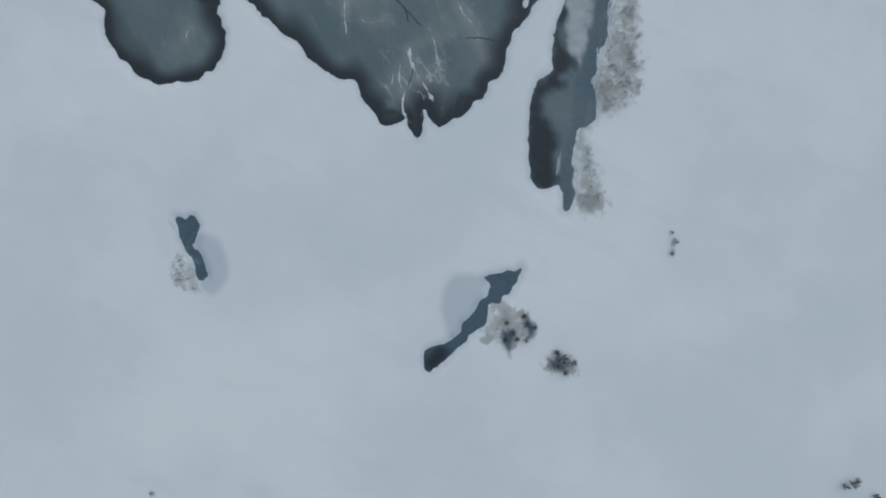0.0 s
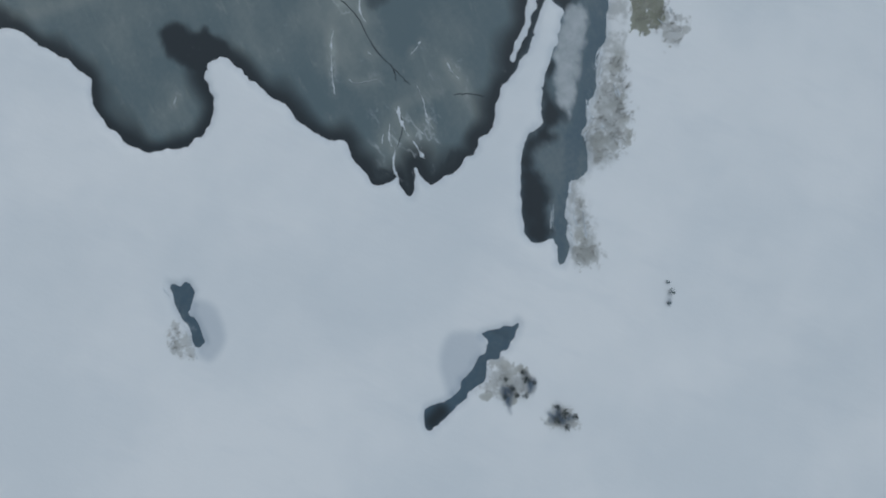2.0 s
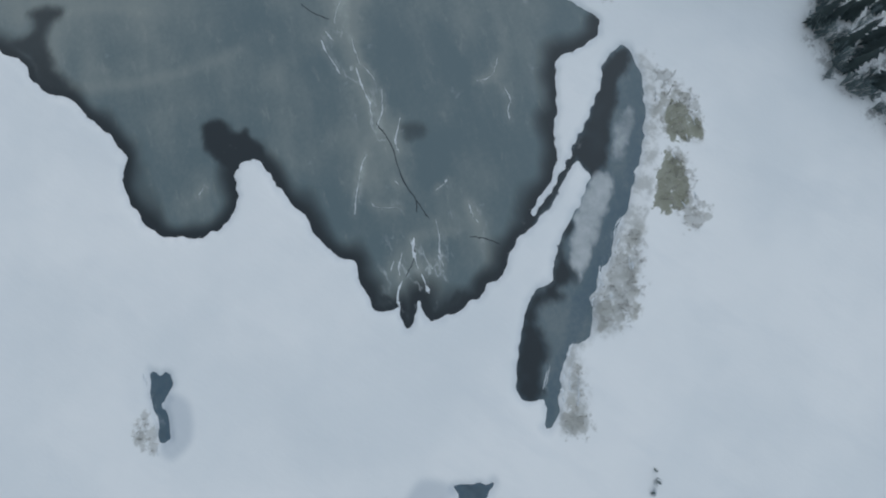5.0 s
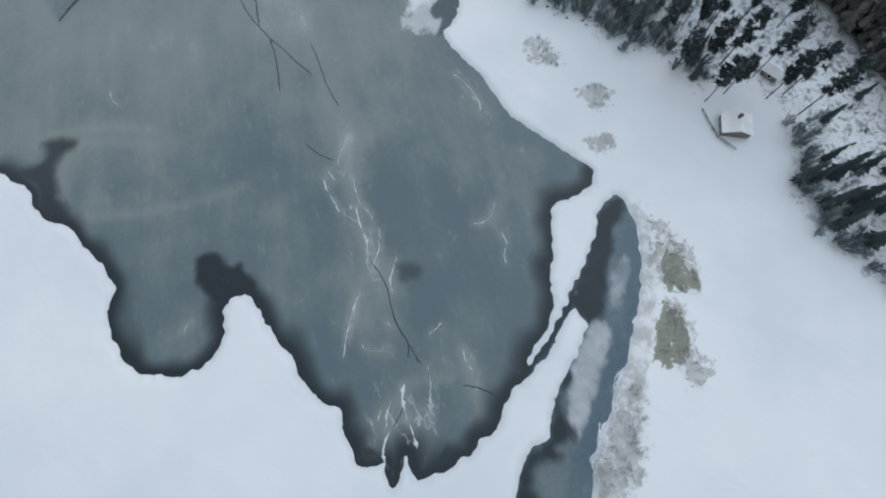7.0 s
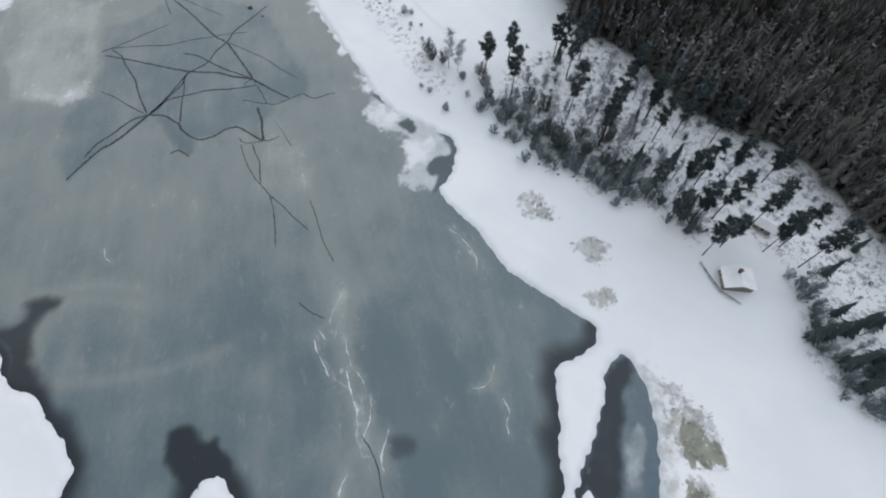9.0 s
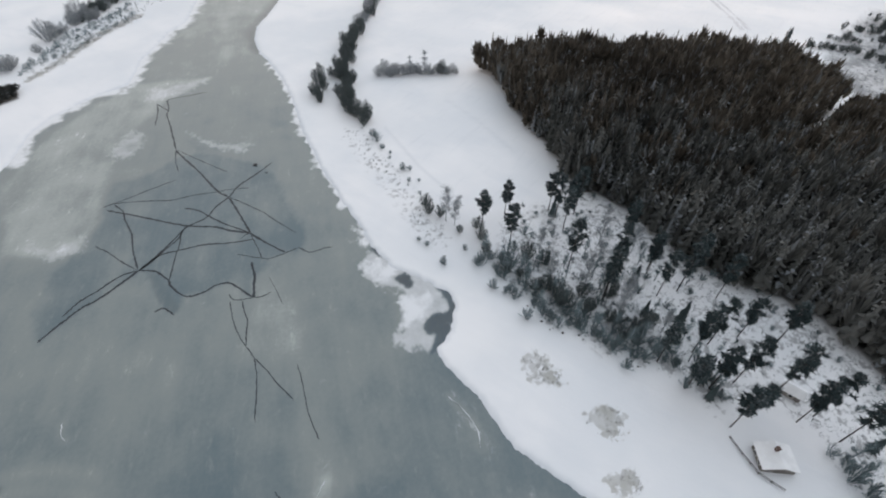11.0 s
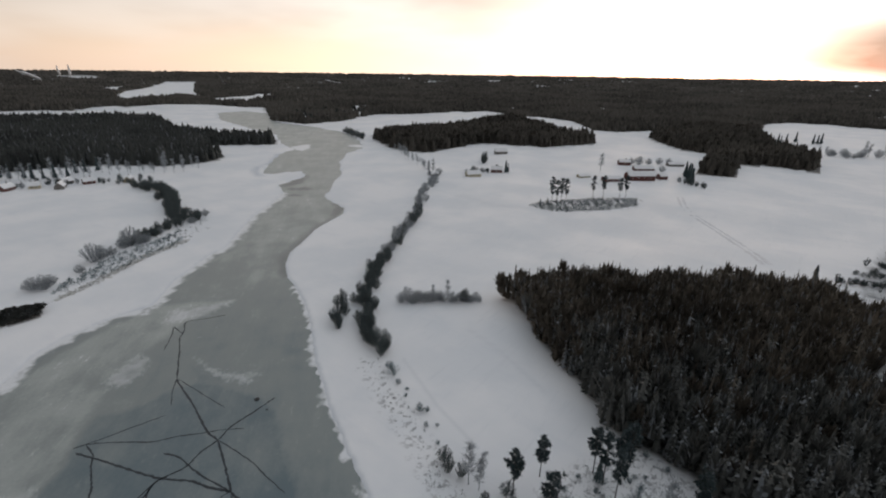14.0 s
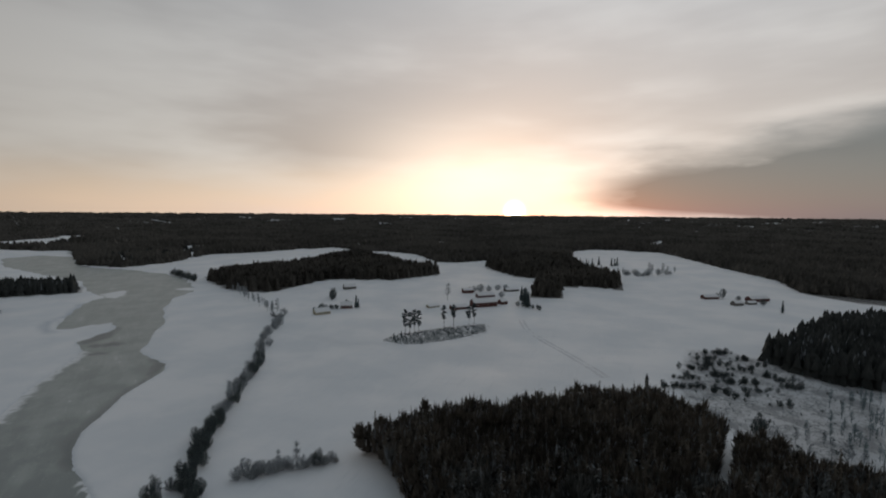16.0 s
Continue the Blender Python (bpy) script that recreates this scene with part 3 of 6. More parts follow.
def rounded(line, closed=False, steps=4):
    """A smooth curve through the points."""
    p = [Vector(v) for v in line]
    n, out = len(p), []
    for i in range(n if closed else n - 1):
        a, b, c, d = (p[(i + k) % n] if closed else p[min(max(i + k, 0), n - 1)] for k in (-1, 0, 1, 2))
        for s in range(steps):
            t = s / steps
            out.append(tuple(0.5 * (2 * b + (c - a) * t + (2 * a - 5 * b + 4 * c - d) * t * t + (3 * b - a - 3 * c + d) * t ** 3)))
    return out if closed else out + [tuple(p[-1])]


def step(v, lo, hi):
    k = np.clip((v - lo) / (hi - lo), 0, 1)
    return k * k * (3 - 2 * k)


def wobble(px, py, size, seed):
    """Smooth irregular numbers about 0, from a few crossed waves."""
    rng = np.random.RandomState(seed)
    total = np.zeros(px.shape)
    for k in range(9):
        a, f, ph = rng.rand() * 6.283, (0.6 + 1.6 * rng.rand()) * 6.283 / size, rng.rand() * 6.283
        total += np.sin((px * math.cos(a) + py * math.sin(a)) * f + ph + 1.3 * np.sin((px * math.sin(a) - py * math.cos(a)) * f * 0.7 + ph))
    return total / 4.5


def axis(lo, hi, fine, grow_down, grow_up, end_down, end_up):
    mid = list(np.arange(lo, hi, fine))
    v, s, up = mid[-1], fine, []
    while v < end_up:
        s *= grow_up
        v += s
        up.append(v)
    v, s, down = mid[0], fine, []
    while v > end_down:
        s *= grow_down
        v -= s
        down.append(v)
    return np.array(down[::-1] + mid + up)


GX = axis(-95, 175, 0.75, 1.11, 1.024, -3000, 4900)
GY = axis(-115, 215, 0.75, 1.08, 1.024, -4600, 4900)
PX, PY = (v.ravel() for v in np.meshgrid(GX, GY, indexing="ij"))

RIVER = rounded(SHORE_WEST, steps=3) + SHORE_WEST_FAR + SHORE_EAST_FAR[::-1] + rounded(SHORE_EAST, steps=3)[::-1]
sd = signed(PX, PY, RIVER)
water = np.maximum.reduce([sd, signed(PX, PY, rounded(STRIP, True, 3)), signed(PX, PY, rounded(HOLE1, True)), signed(PX, PY, rounded(TRI, True))])
ragged = wobble(PX, PY, 7.0, 3) * 0.45 + wobble(PX, PY, 2.6, 5) * 0.2
water = water + ragged * step(np.abs(water), 6, 0)


def sheet(name, z, keep, attrs, mat):
    """A sheet over the cells of the map's grid that keep picks, with its surface numbers."""
    nx, ny = len(GX), len(GY)
    idx = np.arange(nx * ny).reshape(nx, ny)
    quads = np.stack((idx[:-1, :-1], idx[1:, :-1], idx[1:, 1:], idx[:-1, 1:]), -1).reshape(-1, 4)
    if keep is not None:
        quads = quads[keep[quads].any(1)]
    used, back = np.unique(quads, return_inverse=True)
    me = bpy.data.meshes.new(name)
    build_mesh(me, np.stack((PX, PY, z), -1)[used], back.reshape(-1, 4))
    for key, value in attrs.items():
        me.attributes.new(key, "FLOAT", "POINT").data.foreach_set("value", value[used].astype(np.float32))
    me.polygons.foreach_set("use_smooth", np.ones(len(quads), bool))
    me.materials.append(mat)
    return new(name, me)


def build_mesh(me, verts, faces):
    """Fill a mesh from arrays of corners and of equal-sided faces."""
    n = faces.shape[1]
    me.vertices.add(len(verts))
    me.vertices.foreach_set("co", np.ascontiguousarray(verts, np.float32).ravel())
    me.loops.add(faces.size)
    me.loops.foreach_set("vertex_index", np.ascontiguousarray(faces, np.int32).ravel())
    me.polygons.add(len(faces))
    me.polygons.foreach_set("loop_start", np.arange(0, faces.size, n, dtype=np.int32))
    me.polygons.foreach_set("loop_total", np.full(len(faces), n, np.int32))
    me.update(calc_edges=True)


def soft(loop, width, smooth=True, rough=0.0, seed=1):
    """1 inside the loop, 0 outside, with an edge that may be uneven."""
    d = signed(PX, PY, rounded(loop, True) if smooth else loop)
    if rough:
        k = np.abs(d) < 4 * rough + width
        d[k] += rough * (wobble(PX[k], PY[k], 7.0, seed) + 0.6 * wobble(PX[k], PY[k], 3.0, seed + 50)) * step(np.abs(d[k]), 4 * rough + width, 0)
    return step(d, -width, width)


def near_line(line, width):
    return step(dist_line(PX, PY, line), width, 0.0)


# dark clear ice hugs the shore of the near bays
rim_line = rounded(SHORE_WEST, steps=3)[::-1] + rounded(SHORE_EAST[:26], steps=3)
rim_d = dist_line(PX, PY, rim_line)
rim = np.clip(1.08 - rim_d / np.maximum(5.6 + 2.2 * wobble(PX, PY, 20, 8), 1.5), 0, 1)
strip_in = signed(PX, PY, rounded(STRIP, True, 3))
shade = 0.42 * step(dist_line(PX, PY, SHORE_EAST_FAR[9:15]), np.maximum(10 + 6 * wobble(PX, PY, 40, 16), 1), 0) * (sd > -2)
STRIP_DARK = [(105, 12.5), (105.4, 10.2), (100.5, 8.6), (96.5, 8.8), (92.5, 6.3), (87.5, 5.6), (84, 3.2), (80, 1.4), (77.5, 0.6), (75.2, 1.4), (73, 2.2), (74, 4.6), (74.8, 7),
              (70.8, 7), (66.4, 6.6), (62.6, 6.5), (58.5, 7), (54.3, 8), (54.3, 9.4), (60.6, 8.7), (68.2, 8.8), (77.3, 9.6), (85.8, 10.6), (95.5, 12.9), (99.2, 14.3)]
STRIP_LOBE = [(55.3, 0.6), (56.3, -0.3), (54.3, -2.1), (53, -4.1), (51.8, -6.4), (50.6, -7.9), (48.8, -5.9), (46, -4.9), (45.8, -7.1), (43.5, -5.2), (41.3, -3.5), (37.5, -4.6), (35.5, -7.9),
              (33.2, -10.6), (28.2, -12), (24.7, -14.2), (22, -14.3), (20.8, -11.7), (22, -8.6), (26.7, -5.5), (34.3, -2.8), (39.1, -1), (43.5, -1.2), (47.5, -2.7)]
STRIP_SLATE = [(93, -1.5), (86.6, -4.8), (75.2, -8.5), (68.1, -10.5), (61.2, -12.2), (54.7, -12.4), (47.7, -13.6), (38.6, -14.9), (30.6, -16.3), (22.4, -19.5), (19.9, -17.6),
               (28.8, -13.4), (37.6, -12), (45.5, -8.7), (52.1, -9.2), (59.7, -6.8), (72, -4.4), (83.4, -1.7), (91.6, 1)]
STRIP_VEILS = [[(91.7, 4.4), (93.5, 3.1), (93.1, 1.3), (89, -0.1), (83.4, -1.7), (80.3, -1.9), (79.1, -0.2), (81.1, 1.6), (84.7, 3.6), (88.1, 4.7)],
               [(73, 2.6), (75.2, 1.3), (76.8, -0.3), (76.1, -2.7), (73.8, -3.9), (68.6, -5.3), (64.3, -5.6), (59.4, -6.9), (55.1, -8), (50.8, -8.8), (51.6, -6.9), (53.2, -4.1), (55.5, -2.2), (59, -1), (62.3, 1), (67.2, 1.8)]]
STRIP_SPOT = [(61.9, 1.2), (61.3, -0.5), (59.5, -0.9), (57.4, -0.4), (56.5, 0.2), (60.1, 1.2)]
SLUSH = [[(-11, -30.6), (-12.3, -31.9), (-13.3, -32.8), (-12.3, -35.1), (-14.4, -33.4), (-15.1, -34.1), (-15.2, -32.7), (-14.3, -31.4), (-16, -30.7), (-16.2, -29.6), (-14.5, -30.3), (-13.7, -28.9), (-13.7, -30.8)],
         [(-12.4, -17.2), (-11.1, -20), (-13.5, -20.2), (-17.2, -21.2), (-15.6, -19.3)],
         [(-7.6, -20.6), (-6.5, -20.8), (-8.2, -22.1), (-7.6, -23.8), (-9.3, -24.1), (-11.8, -24), (-9.8, -22.4)],
         [(22.6, -44.2), (21.8, -44.9), (19.6, -45.4), (19.8, -44.6)]]
BAY_POOLS = [[(140.6, 90.6), (140.8, 85.9), (138.4, 81.7), (135.5, 79), (130.3, 77.4), (126.6, 75.8), (120.7, 75.8), (119.4, 77.5), (124.9, 79.1), (123.7, 81.4), (126.9, 84.3),
              (130.8, 83.3), (133.8, 81.2), (136.2, 83.2), (138.2, 87.3)],
             [(134.3, 101.9), (137.6, 100.9), (138.1, 98.5), (135.7, 95), (133.7, 96.1), (134.2, 99)], [(140, 116.4), (142, 112.7), (142.1, 108.6), (140.5, 107.9), (139.3, 111.5)],
             [(129.5, 101.7), (132.5, 98.5), (132, 95.5), (128.2, 94.2), (123.7, 91.5), (125.4, 96.4)]]
BAY_SNOW = [(147.4, 127.9), (150, 121), (141.4, 104.3), (141.6, 93.5), (138.1, 82), (127.1, 75.2), (121.1, 75.3), (116.2, 84.3), (117.4, 88), (123.3, 89.2), (125.5, 91.9),
            (126.3, 96.7), (129.3, 102), (129.7, 109.7), (134.2, 114.6), (141.2, 116.8)]
BAY_DRIFTS = [[(134.4, 114.2), (141.7, 105.4), (141.5, 97.4), (138.9, 92.3), (140, 99.5), (134, 102.8), (130, 103.4), (130, 109.4)],
              [(130.3, 98.5), (133.7, 94.5), (137.8, 88.5), (132.9, 84.6), (126.9, 85.3), (121.7, 86), (119, 88), (126.1, 92.5)],
              [(143, 126), (150, 124), (147, 116), (143, 117), (139, 118)]]
holes = np.maximum(signed(PX, PY, rounded(HOLE1, True)), signed(PX, PY, rounded(TRI, True)))
pools = [soft(loop, 0.7, True, 0.5, 20 + i) for i, loop in enumerate(BAY_POOLS)]
LEADS = [[(355, 446), (368, 431), (362, 421), (348, 434)], [(337, 424), (345, 415), (341, 406), (332, 415)], [(360, 468), (378, 471), (410, 486), (384, 456), (362, 448), (351, 452)], [(318, 333), (341, 347), (345, 371), (333, 352), (318, 340)]]
HOOK = [(465, 619), (420, 572), (399, 562), (380, 542), (370, 520), (369, 512)]
tip_dark = [[(24.7, 35.7), (22, 33.2), (19.8, 28.8), (21.8, 23.6), (24.4, 24.5), (23.8, 28.3), (24.8, 31.6)], [(26.4, 18), (24.5, 15.2), (32.3, 9.7), (37.3, 8.6), (34.2, 13.7), (30.6, 15.3), (27.3, 16.3)]]
rim = np.maximum.reduce([
    shade, 0.5 * np.maximum.reduce([soft(loop, 3, True, 1.5, 130 + i) for i, loop in enumerate(LEADS)]), (0.92 + 0.1 * wobble(PX, PY, 9, 91)) * soft(STRIP_DARK, 1.4, True, 0.5, 31), (0.9 + 0.1 * wobble(PX, PY, 8, 92)) * soft(STRIP_LOBE, 2.2, True, 0.5, 32), 0.85 * soft(STRIP_SPOT, 0.8),
    0.25 * soft([(93, 165.8), (95.1, 162.3), (92.6, 151.9), (91, 145.4), (87.8, 144.1), (88.2, 153.5)], 1.0, False),
    rim * (sd > -1), 0.92 * soft(DARK1, 1.4, True, 0.35, 33), 0.5 * soft(DARK2, 1.8, True, 0.6, 34), 0.8 * soft(DARK3, 2.2, True, 0.4, 35),
    0.75 * soft(tip_dark[0], 1.0, True, 0.5, 36), 0.8 * soft(tip_dark[1], 1.0, True, 0.5, 37),
    0.9 * near_line([(54, 8.6), (62, 8.4), (72, 8), (79, 8.6)], 2.6) * (strip_in > -1), 0.42 * pools[0], 0.52 * pools[1], 0.52 * pools[2], 0.12 * pools[3], (0.12 + 0.14 * wobble(PX, PY, 7, 93)) * (holes > -1), 0.9 * near_line([(-26, -5.5), (-23, -6.5)], 4)])
pool = np.maximum.reduce([0.7 * np.maximum.reduce(pools[:3]), 1.0 * (holes > -1), 0.8 * soft(STRIP_SLATE, 1.0, True, 0.4, 38), 0.9 * soft(STRIP_LOBE, 1.5), 0.8 * soft(STRIP_DARK, 1.5), 0.5 * (strip_in > -1)])
FROST_LINES = [[(80, 77), (72, 71), (63, 61), (57, 51), (50, 51), (43, 47)], [(24, 119), (30.4, 110), (38.8, 101.5), (46.9, 95.1), (53.6, 91)], [(25.7, 125.5), (29.9, 130.4), (37.2, 133.2), (44.6, 125.6), (49, 116)],
               [(80, 36), (84, 34), (90, 37), (101, 48)], [(45, 22), (38, 29), (30, 22)], [(52, 23), (49, 18), (44, 12)], [(36, 140), (46, 131), (52, 120)]]
WISPS = [[(78, 205), (83, 199), (91, 199), (86.5, 192), (80, 194)], [(122, 237), (138, 246), (134, 232), (123, 228)], [(154, 266), (171, 269), (188, 261), (170, 256)], [(151, 228), (151, 210), (160, 197), (152, 195), (148, 211)],
         [(33.8, 34), (38.2, 31), (40, 21.8), (35.4, 18), (28.9, 17.6), (23.3, 23.9), (27, 29.5)], [(52, 24), (52, 17), (47, 16), (47, 23)], [(108, 62), (113, 66), (109, 55), (104, 50)], [(84, 80), (70, 70), (56, 48), (54, 53), (66, 70)]]
LENS = [(83.2, 70.8), (87.9, 65.3), (87.5, 57.6), (84.5, 48.4), (79, 39.1), (70.6, 34.9), (63.3, 33.8), (55.1, 30.8), (50.2, 32.4), (50.9, 36.8), (56.2, 42), (57, 46.8), (64, 55.5), (71.5, 66), (76.6, 70.9)]
BAY_LIGHT = [(13.5, 87.6), (21, 84.4), (26.7, 77.8), (23.9, 72.7), (17.4, 73.3), (11.4, 79.1)]
smear = np.maximum.reduce([soft(loop, 2.5, True, 1.0, 60 + i) for i, loop in enumerate(WISPS)])
frost = 0.15 + 0.25 * step(PX + PY, 100, 245) + 0.05 * wobble(PX, PY, 60, 2) + 0.06 * wobble(PX, PY, 22, 12)
for _, line in RIDGES:
    near_it = near_line(line, 2.2)
    frost += 0.12 * near_it
    smear = np.maximum(smear, 0.45 * near_it)
for line in FROST_LINES:
    frost += 0.12 * near_line(rounded(line), 2.6) + 0.06 * near_line(rounded(line), 7.0)
frost += 0.10 * near_line(rounded([(110, 128), (97, 104), (90, 93), (82, 80), (72, 72), (60, 56), (50, 45)]), 9.0) + 0.08 * soft(BAY_LIGHT, 3.5) + 0.06 * smear
frost -= 0.13 * soft(LENS, 1.8, True, 1.0, 39)
frost += 0.26 * soft(LIGHT1, 3, False) - 0.22 * soft(CRACKZONE, 1.6, False, 0.6, 40) + 0.24 * step(PX + PY, 380, 620)
frost = np.where(strip_in > 0, 0.20 + 0.08 * wobble(PX, PY, 9, 4), frost)
veil = np.maximum.reduce([0.55 * soft(loop, 3.0, True, 2.0, 70 + i) for i, loop in enumerate(WISPS[:4])] + [0.5 * soft(STRIP_VEILS[0], 1.3, True, 0.7, 41), 0.68 * soft(STRIP_VEILS[1], 1.6, True, 0.7, 42) * (1 - soft(STRIP_SPOT, 0.8)), 0.8 * soft(BAY_SNOW, 1.4, True, 1.2, 43) * (1 - np.maximum.reduce(pools))])
snowy = np.maximum.reduce([0.58 * soft(loop, 3.6, True, 1.6, 44 + i) for i, loop in enumerate(BAY_DRIFTS)]) * (1 - np.maximum.reduce(pools[:3]))
# wind-blown snow lies on the ice along the far shores and in patches upstream
snowy = np.maximum(snowy, 0.75 * step(dist_line(PX, PY, SHORE_WEST_FAR[3:18]), np.maximum(9 + 4 * wobble(PX, PY, 30, 14), 2), 0) * (sd > -3))
snowy = np.maximum(snowy, 0.7 * step(dist_line(PX, PY, SHORE_EAST_FAR[:9]), np.maximum(3 + 5 * wobble(PX, PY, 12, 15), 0.5), 0) * (sd > -3))
for loop in ([(528, 668), (554, 667), (528, 633), (506, 625), (515, 657)], [(585, 612), (608, 600), (602, 584), (581, 588)]):
    snowy = np.maximum(snowy, 0.95 * soft(loop, 3))
frozen_river = sheet("frozen_river", np.zeros(PX.shape), water > -2.5, {"rim": rim, "frost": frost, "snowy": snowy, "pool": pool, "veil": veil, "smear": smear}, ICE)
tagged(frozen_river, "grey river ice with dark wet edges, cracks and frost", "river ice", kind="structure")


# ---------- woods, reed beds, fields ----------
NEAR_FOREST = [(268, 158), (269, 147), (259, 134), (242, 118), (229, 100), (220, 87), (211, 80), (206, 70), (206, 60), (202, 48), (195, 36), (190, 22),
               (191, 2), (189, -8), (183, -15), (177, -25), (168, -45), (160, -80), (230, -90), (300, -60), (328, -8), (345, 0), (360, 15), (367, 30),
               (350, 65), (327, 102), (309, 127), (290, 148)]
CUTTING = [(409, 6), (499, -15), (514, -42), (493, -60), (443, -114), (322, -59), (345, -16), (370, 0)]
WOOD_BLOCKS = {}
WOOD_BLOCKS["ridge_wood"] = [(493, -62), (461, -78), (443, -116), (430, -180), (560, -260), (680, -225), (638, -153), (572, -108), (508, -68)]
WOOD_BLOCKS["west_wood"] = [(60, 740), (197, 728), (245, 721), (291, 693), (332, 641), (368, 632), (400, 640), (440, 750), (450, 756), (518, 697), (550, 745), (498, 842),
       (490, 950), (560, 1170), (505, 1288), (410, 1318), (334, 1392), (60, 1450)]
WOOD_BLOCKS["field_wood"] = [(655, 624), (598, 521), (611, 467), (680, 470), (744, 465), (773, 367), (857, 320), (920, 345), (923, 393), (1023, 486), (1170, 649), (1020, 640),
        (868, 611), (780, 656), (700, 668)]
WOOD_BLOCKS["farm_wood"] = [(984, 262), (889, 193), (876, 151), (802, 144), (700, 140), (700, 97), (805, 107), (812, 58), (806, 21), (921, 22), (1000, 75), (1120, 97), (1300, 125),
       (1300, 230), (1190, 255), (1042, 280)]
WOOD_BLOCKS["shore_block"] = [(80, 340), (114, 330), (126, 321), (122, 314), (80, 318)]
FAR_WOODS = [(-2600, 1750), (396, 1600), (643, 1560), (836, 1530), (944, 1370), (842, 1190), (735, 1026), (737, 905), (821, 897), (1005, 971), (1100, 900), (1335, 818),
             (1305, 761), (1240, 660), (1268, 616), (1212, 498), (1091, 411), (1059, 399), (1070, 344), (1189, 262), (1300, 230), (1300, 125), (1477, 129), (1579, 63),
             (1542, -113), (1150, -190), (1000, -230), (860, -215), (800, -260), (740, -320), (620, -420), (500, -900), (300, -2600), (4890, -4500), (4890, 4890), (-2600, 4890)]
HEADLAND = [(868, 1178), (970, 1163), (1125, 1139), (1025, 1002), (866, 949), (780, 950), (800, 1050)]
CLEARINGS = [[(1080, 1918), (1330, 2018), (1255, 1724), (1055, 1607), (919, 1604)], [(1046, 3081), (1288, 3254), (1026, 2663)], [(1739, 571), (1746, 462), (1576, 415), (1602, 475)],
             [(1858, -26), (2067, -177), (1733, -122)], LAKE1, [(890, 985), (940, 1005), (965, 960), (915, 945)], [(770, 985), (800, 1000), (815, 960), (785, 945)], [(1470, 700), (1560, 640), (1600, 660), (1500, 730)], [(1900, 480), (2100, 420), (2120, 450), (1930, 520)]]
SHORE_WOOD = [(157, 78), (153, 66), (146, 55), (148, 47), (145, 38), (148, 28), (150, 18), (144, 10), (152, 4), (158, -2), (150, -14), (141, -21), (131, -24),
              (125, -36), (120, -50), (160, -80), (177, -25), (189, -8), (192, 10), (195, 36), (206, 60), (206, 72), (195, 78), (175, 86)]
REEDBEDS = {}
REEDBEDS["a"] = [(68.5, -11.3), (68.8, -14.7), (55.2, -22.6), (47.3, -23), (42.3, -17.5), (48.6, -12.8), (61.5, -12)]
REEDBEDS["b"] = [(37, -15.9), (28.1, -24.2), (22.1, -28.1), (19.6, -22), (29.5, -18.3)]
REEDBEDS["c"] = [(106.2, 4.4), (105.8, -1.4), (103.7, -8.5), (98.3, -14.6), (94.5, -15.7), (91.6, -10.6), (91.1, -4.3), (97.8, 0)]
REEDBEDS["d"] = [(87.5, -8.4), (89.9, -13.7), (81.6, -23.1), (78, -24.7), (76.3, -18.9), (74, -13.9), (81.2, -10.3)]
REEDBEDS["e"] = [(82, -21), (81.5, -25), (76, -26), (75, -21)]
REEDBEDS["f"] = [(132, 56.9), (135.3, 52.2), (130.8, 43.5), (127.7, 46.3), (127, 52.2)]
REEDBEDS["g"] = [(126.4, 36.9), (132.4, 31.4), (129.3, 26.7), (123.6, 28.9), (124.1, 34.1)]
REEDBEDS["h"] = [(114.9, 27.1), (120.8, 22.8), (116.2, 18.4), (112.6, 23.7)]
REEDBEDS["i"] = [(-7.5, -12.2), (-6.3, -14.2), (-6, -17.6), (-6.5, -20.6), (-8.1, -23.4), (-11.8, -22.9), (-15.5, -20.9), (-15.9, -18.2), (-16.2, -14.2), (-14.7, -11.8), (-11.7, -13.1)]
REEDBEDS["j"] = [(-14.7, -28.6), (-11, -30.5), (-10.5, -34.5), (-14.7, -36.4), (-15.7, -32.6), (-17.1, -29.7)]
REEDBEDS["k"] = [(-26.8, 57.7), (-28.4, 54.1), (-32.4, 50.8), (-33.8, 52.5), (-34.5, 55.8), (-31.2, 57.9), (-28.5, 58.3)]
REEDBEDS["l"] = [(132, 331), (153, 341), (181, 357), (216, 370), (214, 362), (181, 350), (153, 334), (134, 327)]
ISLET = [(442, 225), (468, 224), (504, 195), (529, 159), (502, 151), (472, 169), (446, 193), (439, 210)]
FARM_ROAD = [(559.5, 128.1), (519.4, 115.8), (490, 95.2), (459.4, 74.8), (430.9, 58.3), (411.8, 48.5)]
BANK_PATH = [(189, 167), (178.6, 147.4), (169.4, 125.8), (160.2, 110), (156.1, 99.2)]



def far_forest(px, py):
    got = inside(px, py, FAR_WOODS)
    for c in CLEARINGS:
        got &= ~inside(px, py, c)
    got &= ~(inside(px, py, HEADLAND) & (wobble(px, py, 110, 79) > -0.1))
    got &= ~((wobble(px, py, 520, 77) > 0.72) & (np.hypot(px, py) > 1350))
    return got


def rise(px, py):
    """The country beyond the river climbs to a long low ridge."""
    d = np.hypot(px - 60, py - 40)
    lake = np.hypot(px - 1200, py - 2600)
    knolls = 13 * np.maximum(0, wobble(px, py, 800, 71)) * step(d, 1200, 1900) * step(lake, 700, 1300)
    return 70 * step(d, 3100, 4800) + knolls * step(d, 4800, 4000)


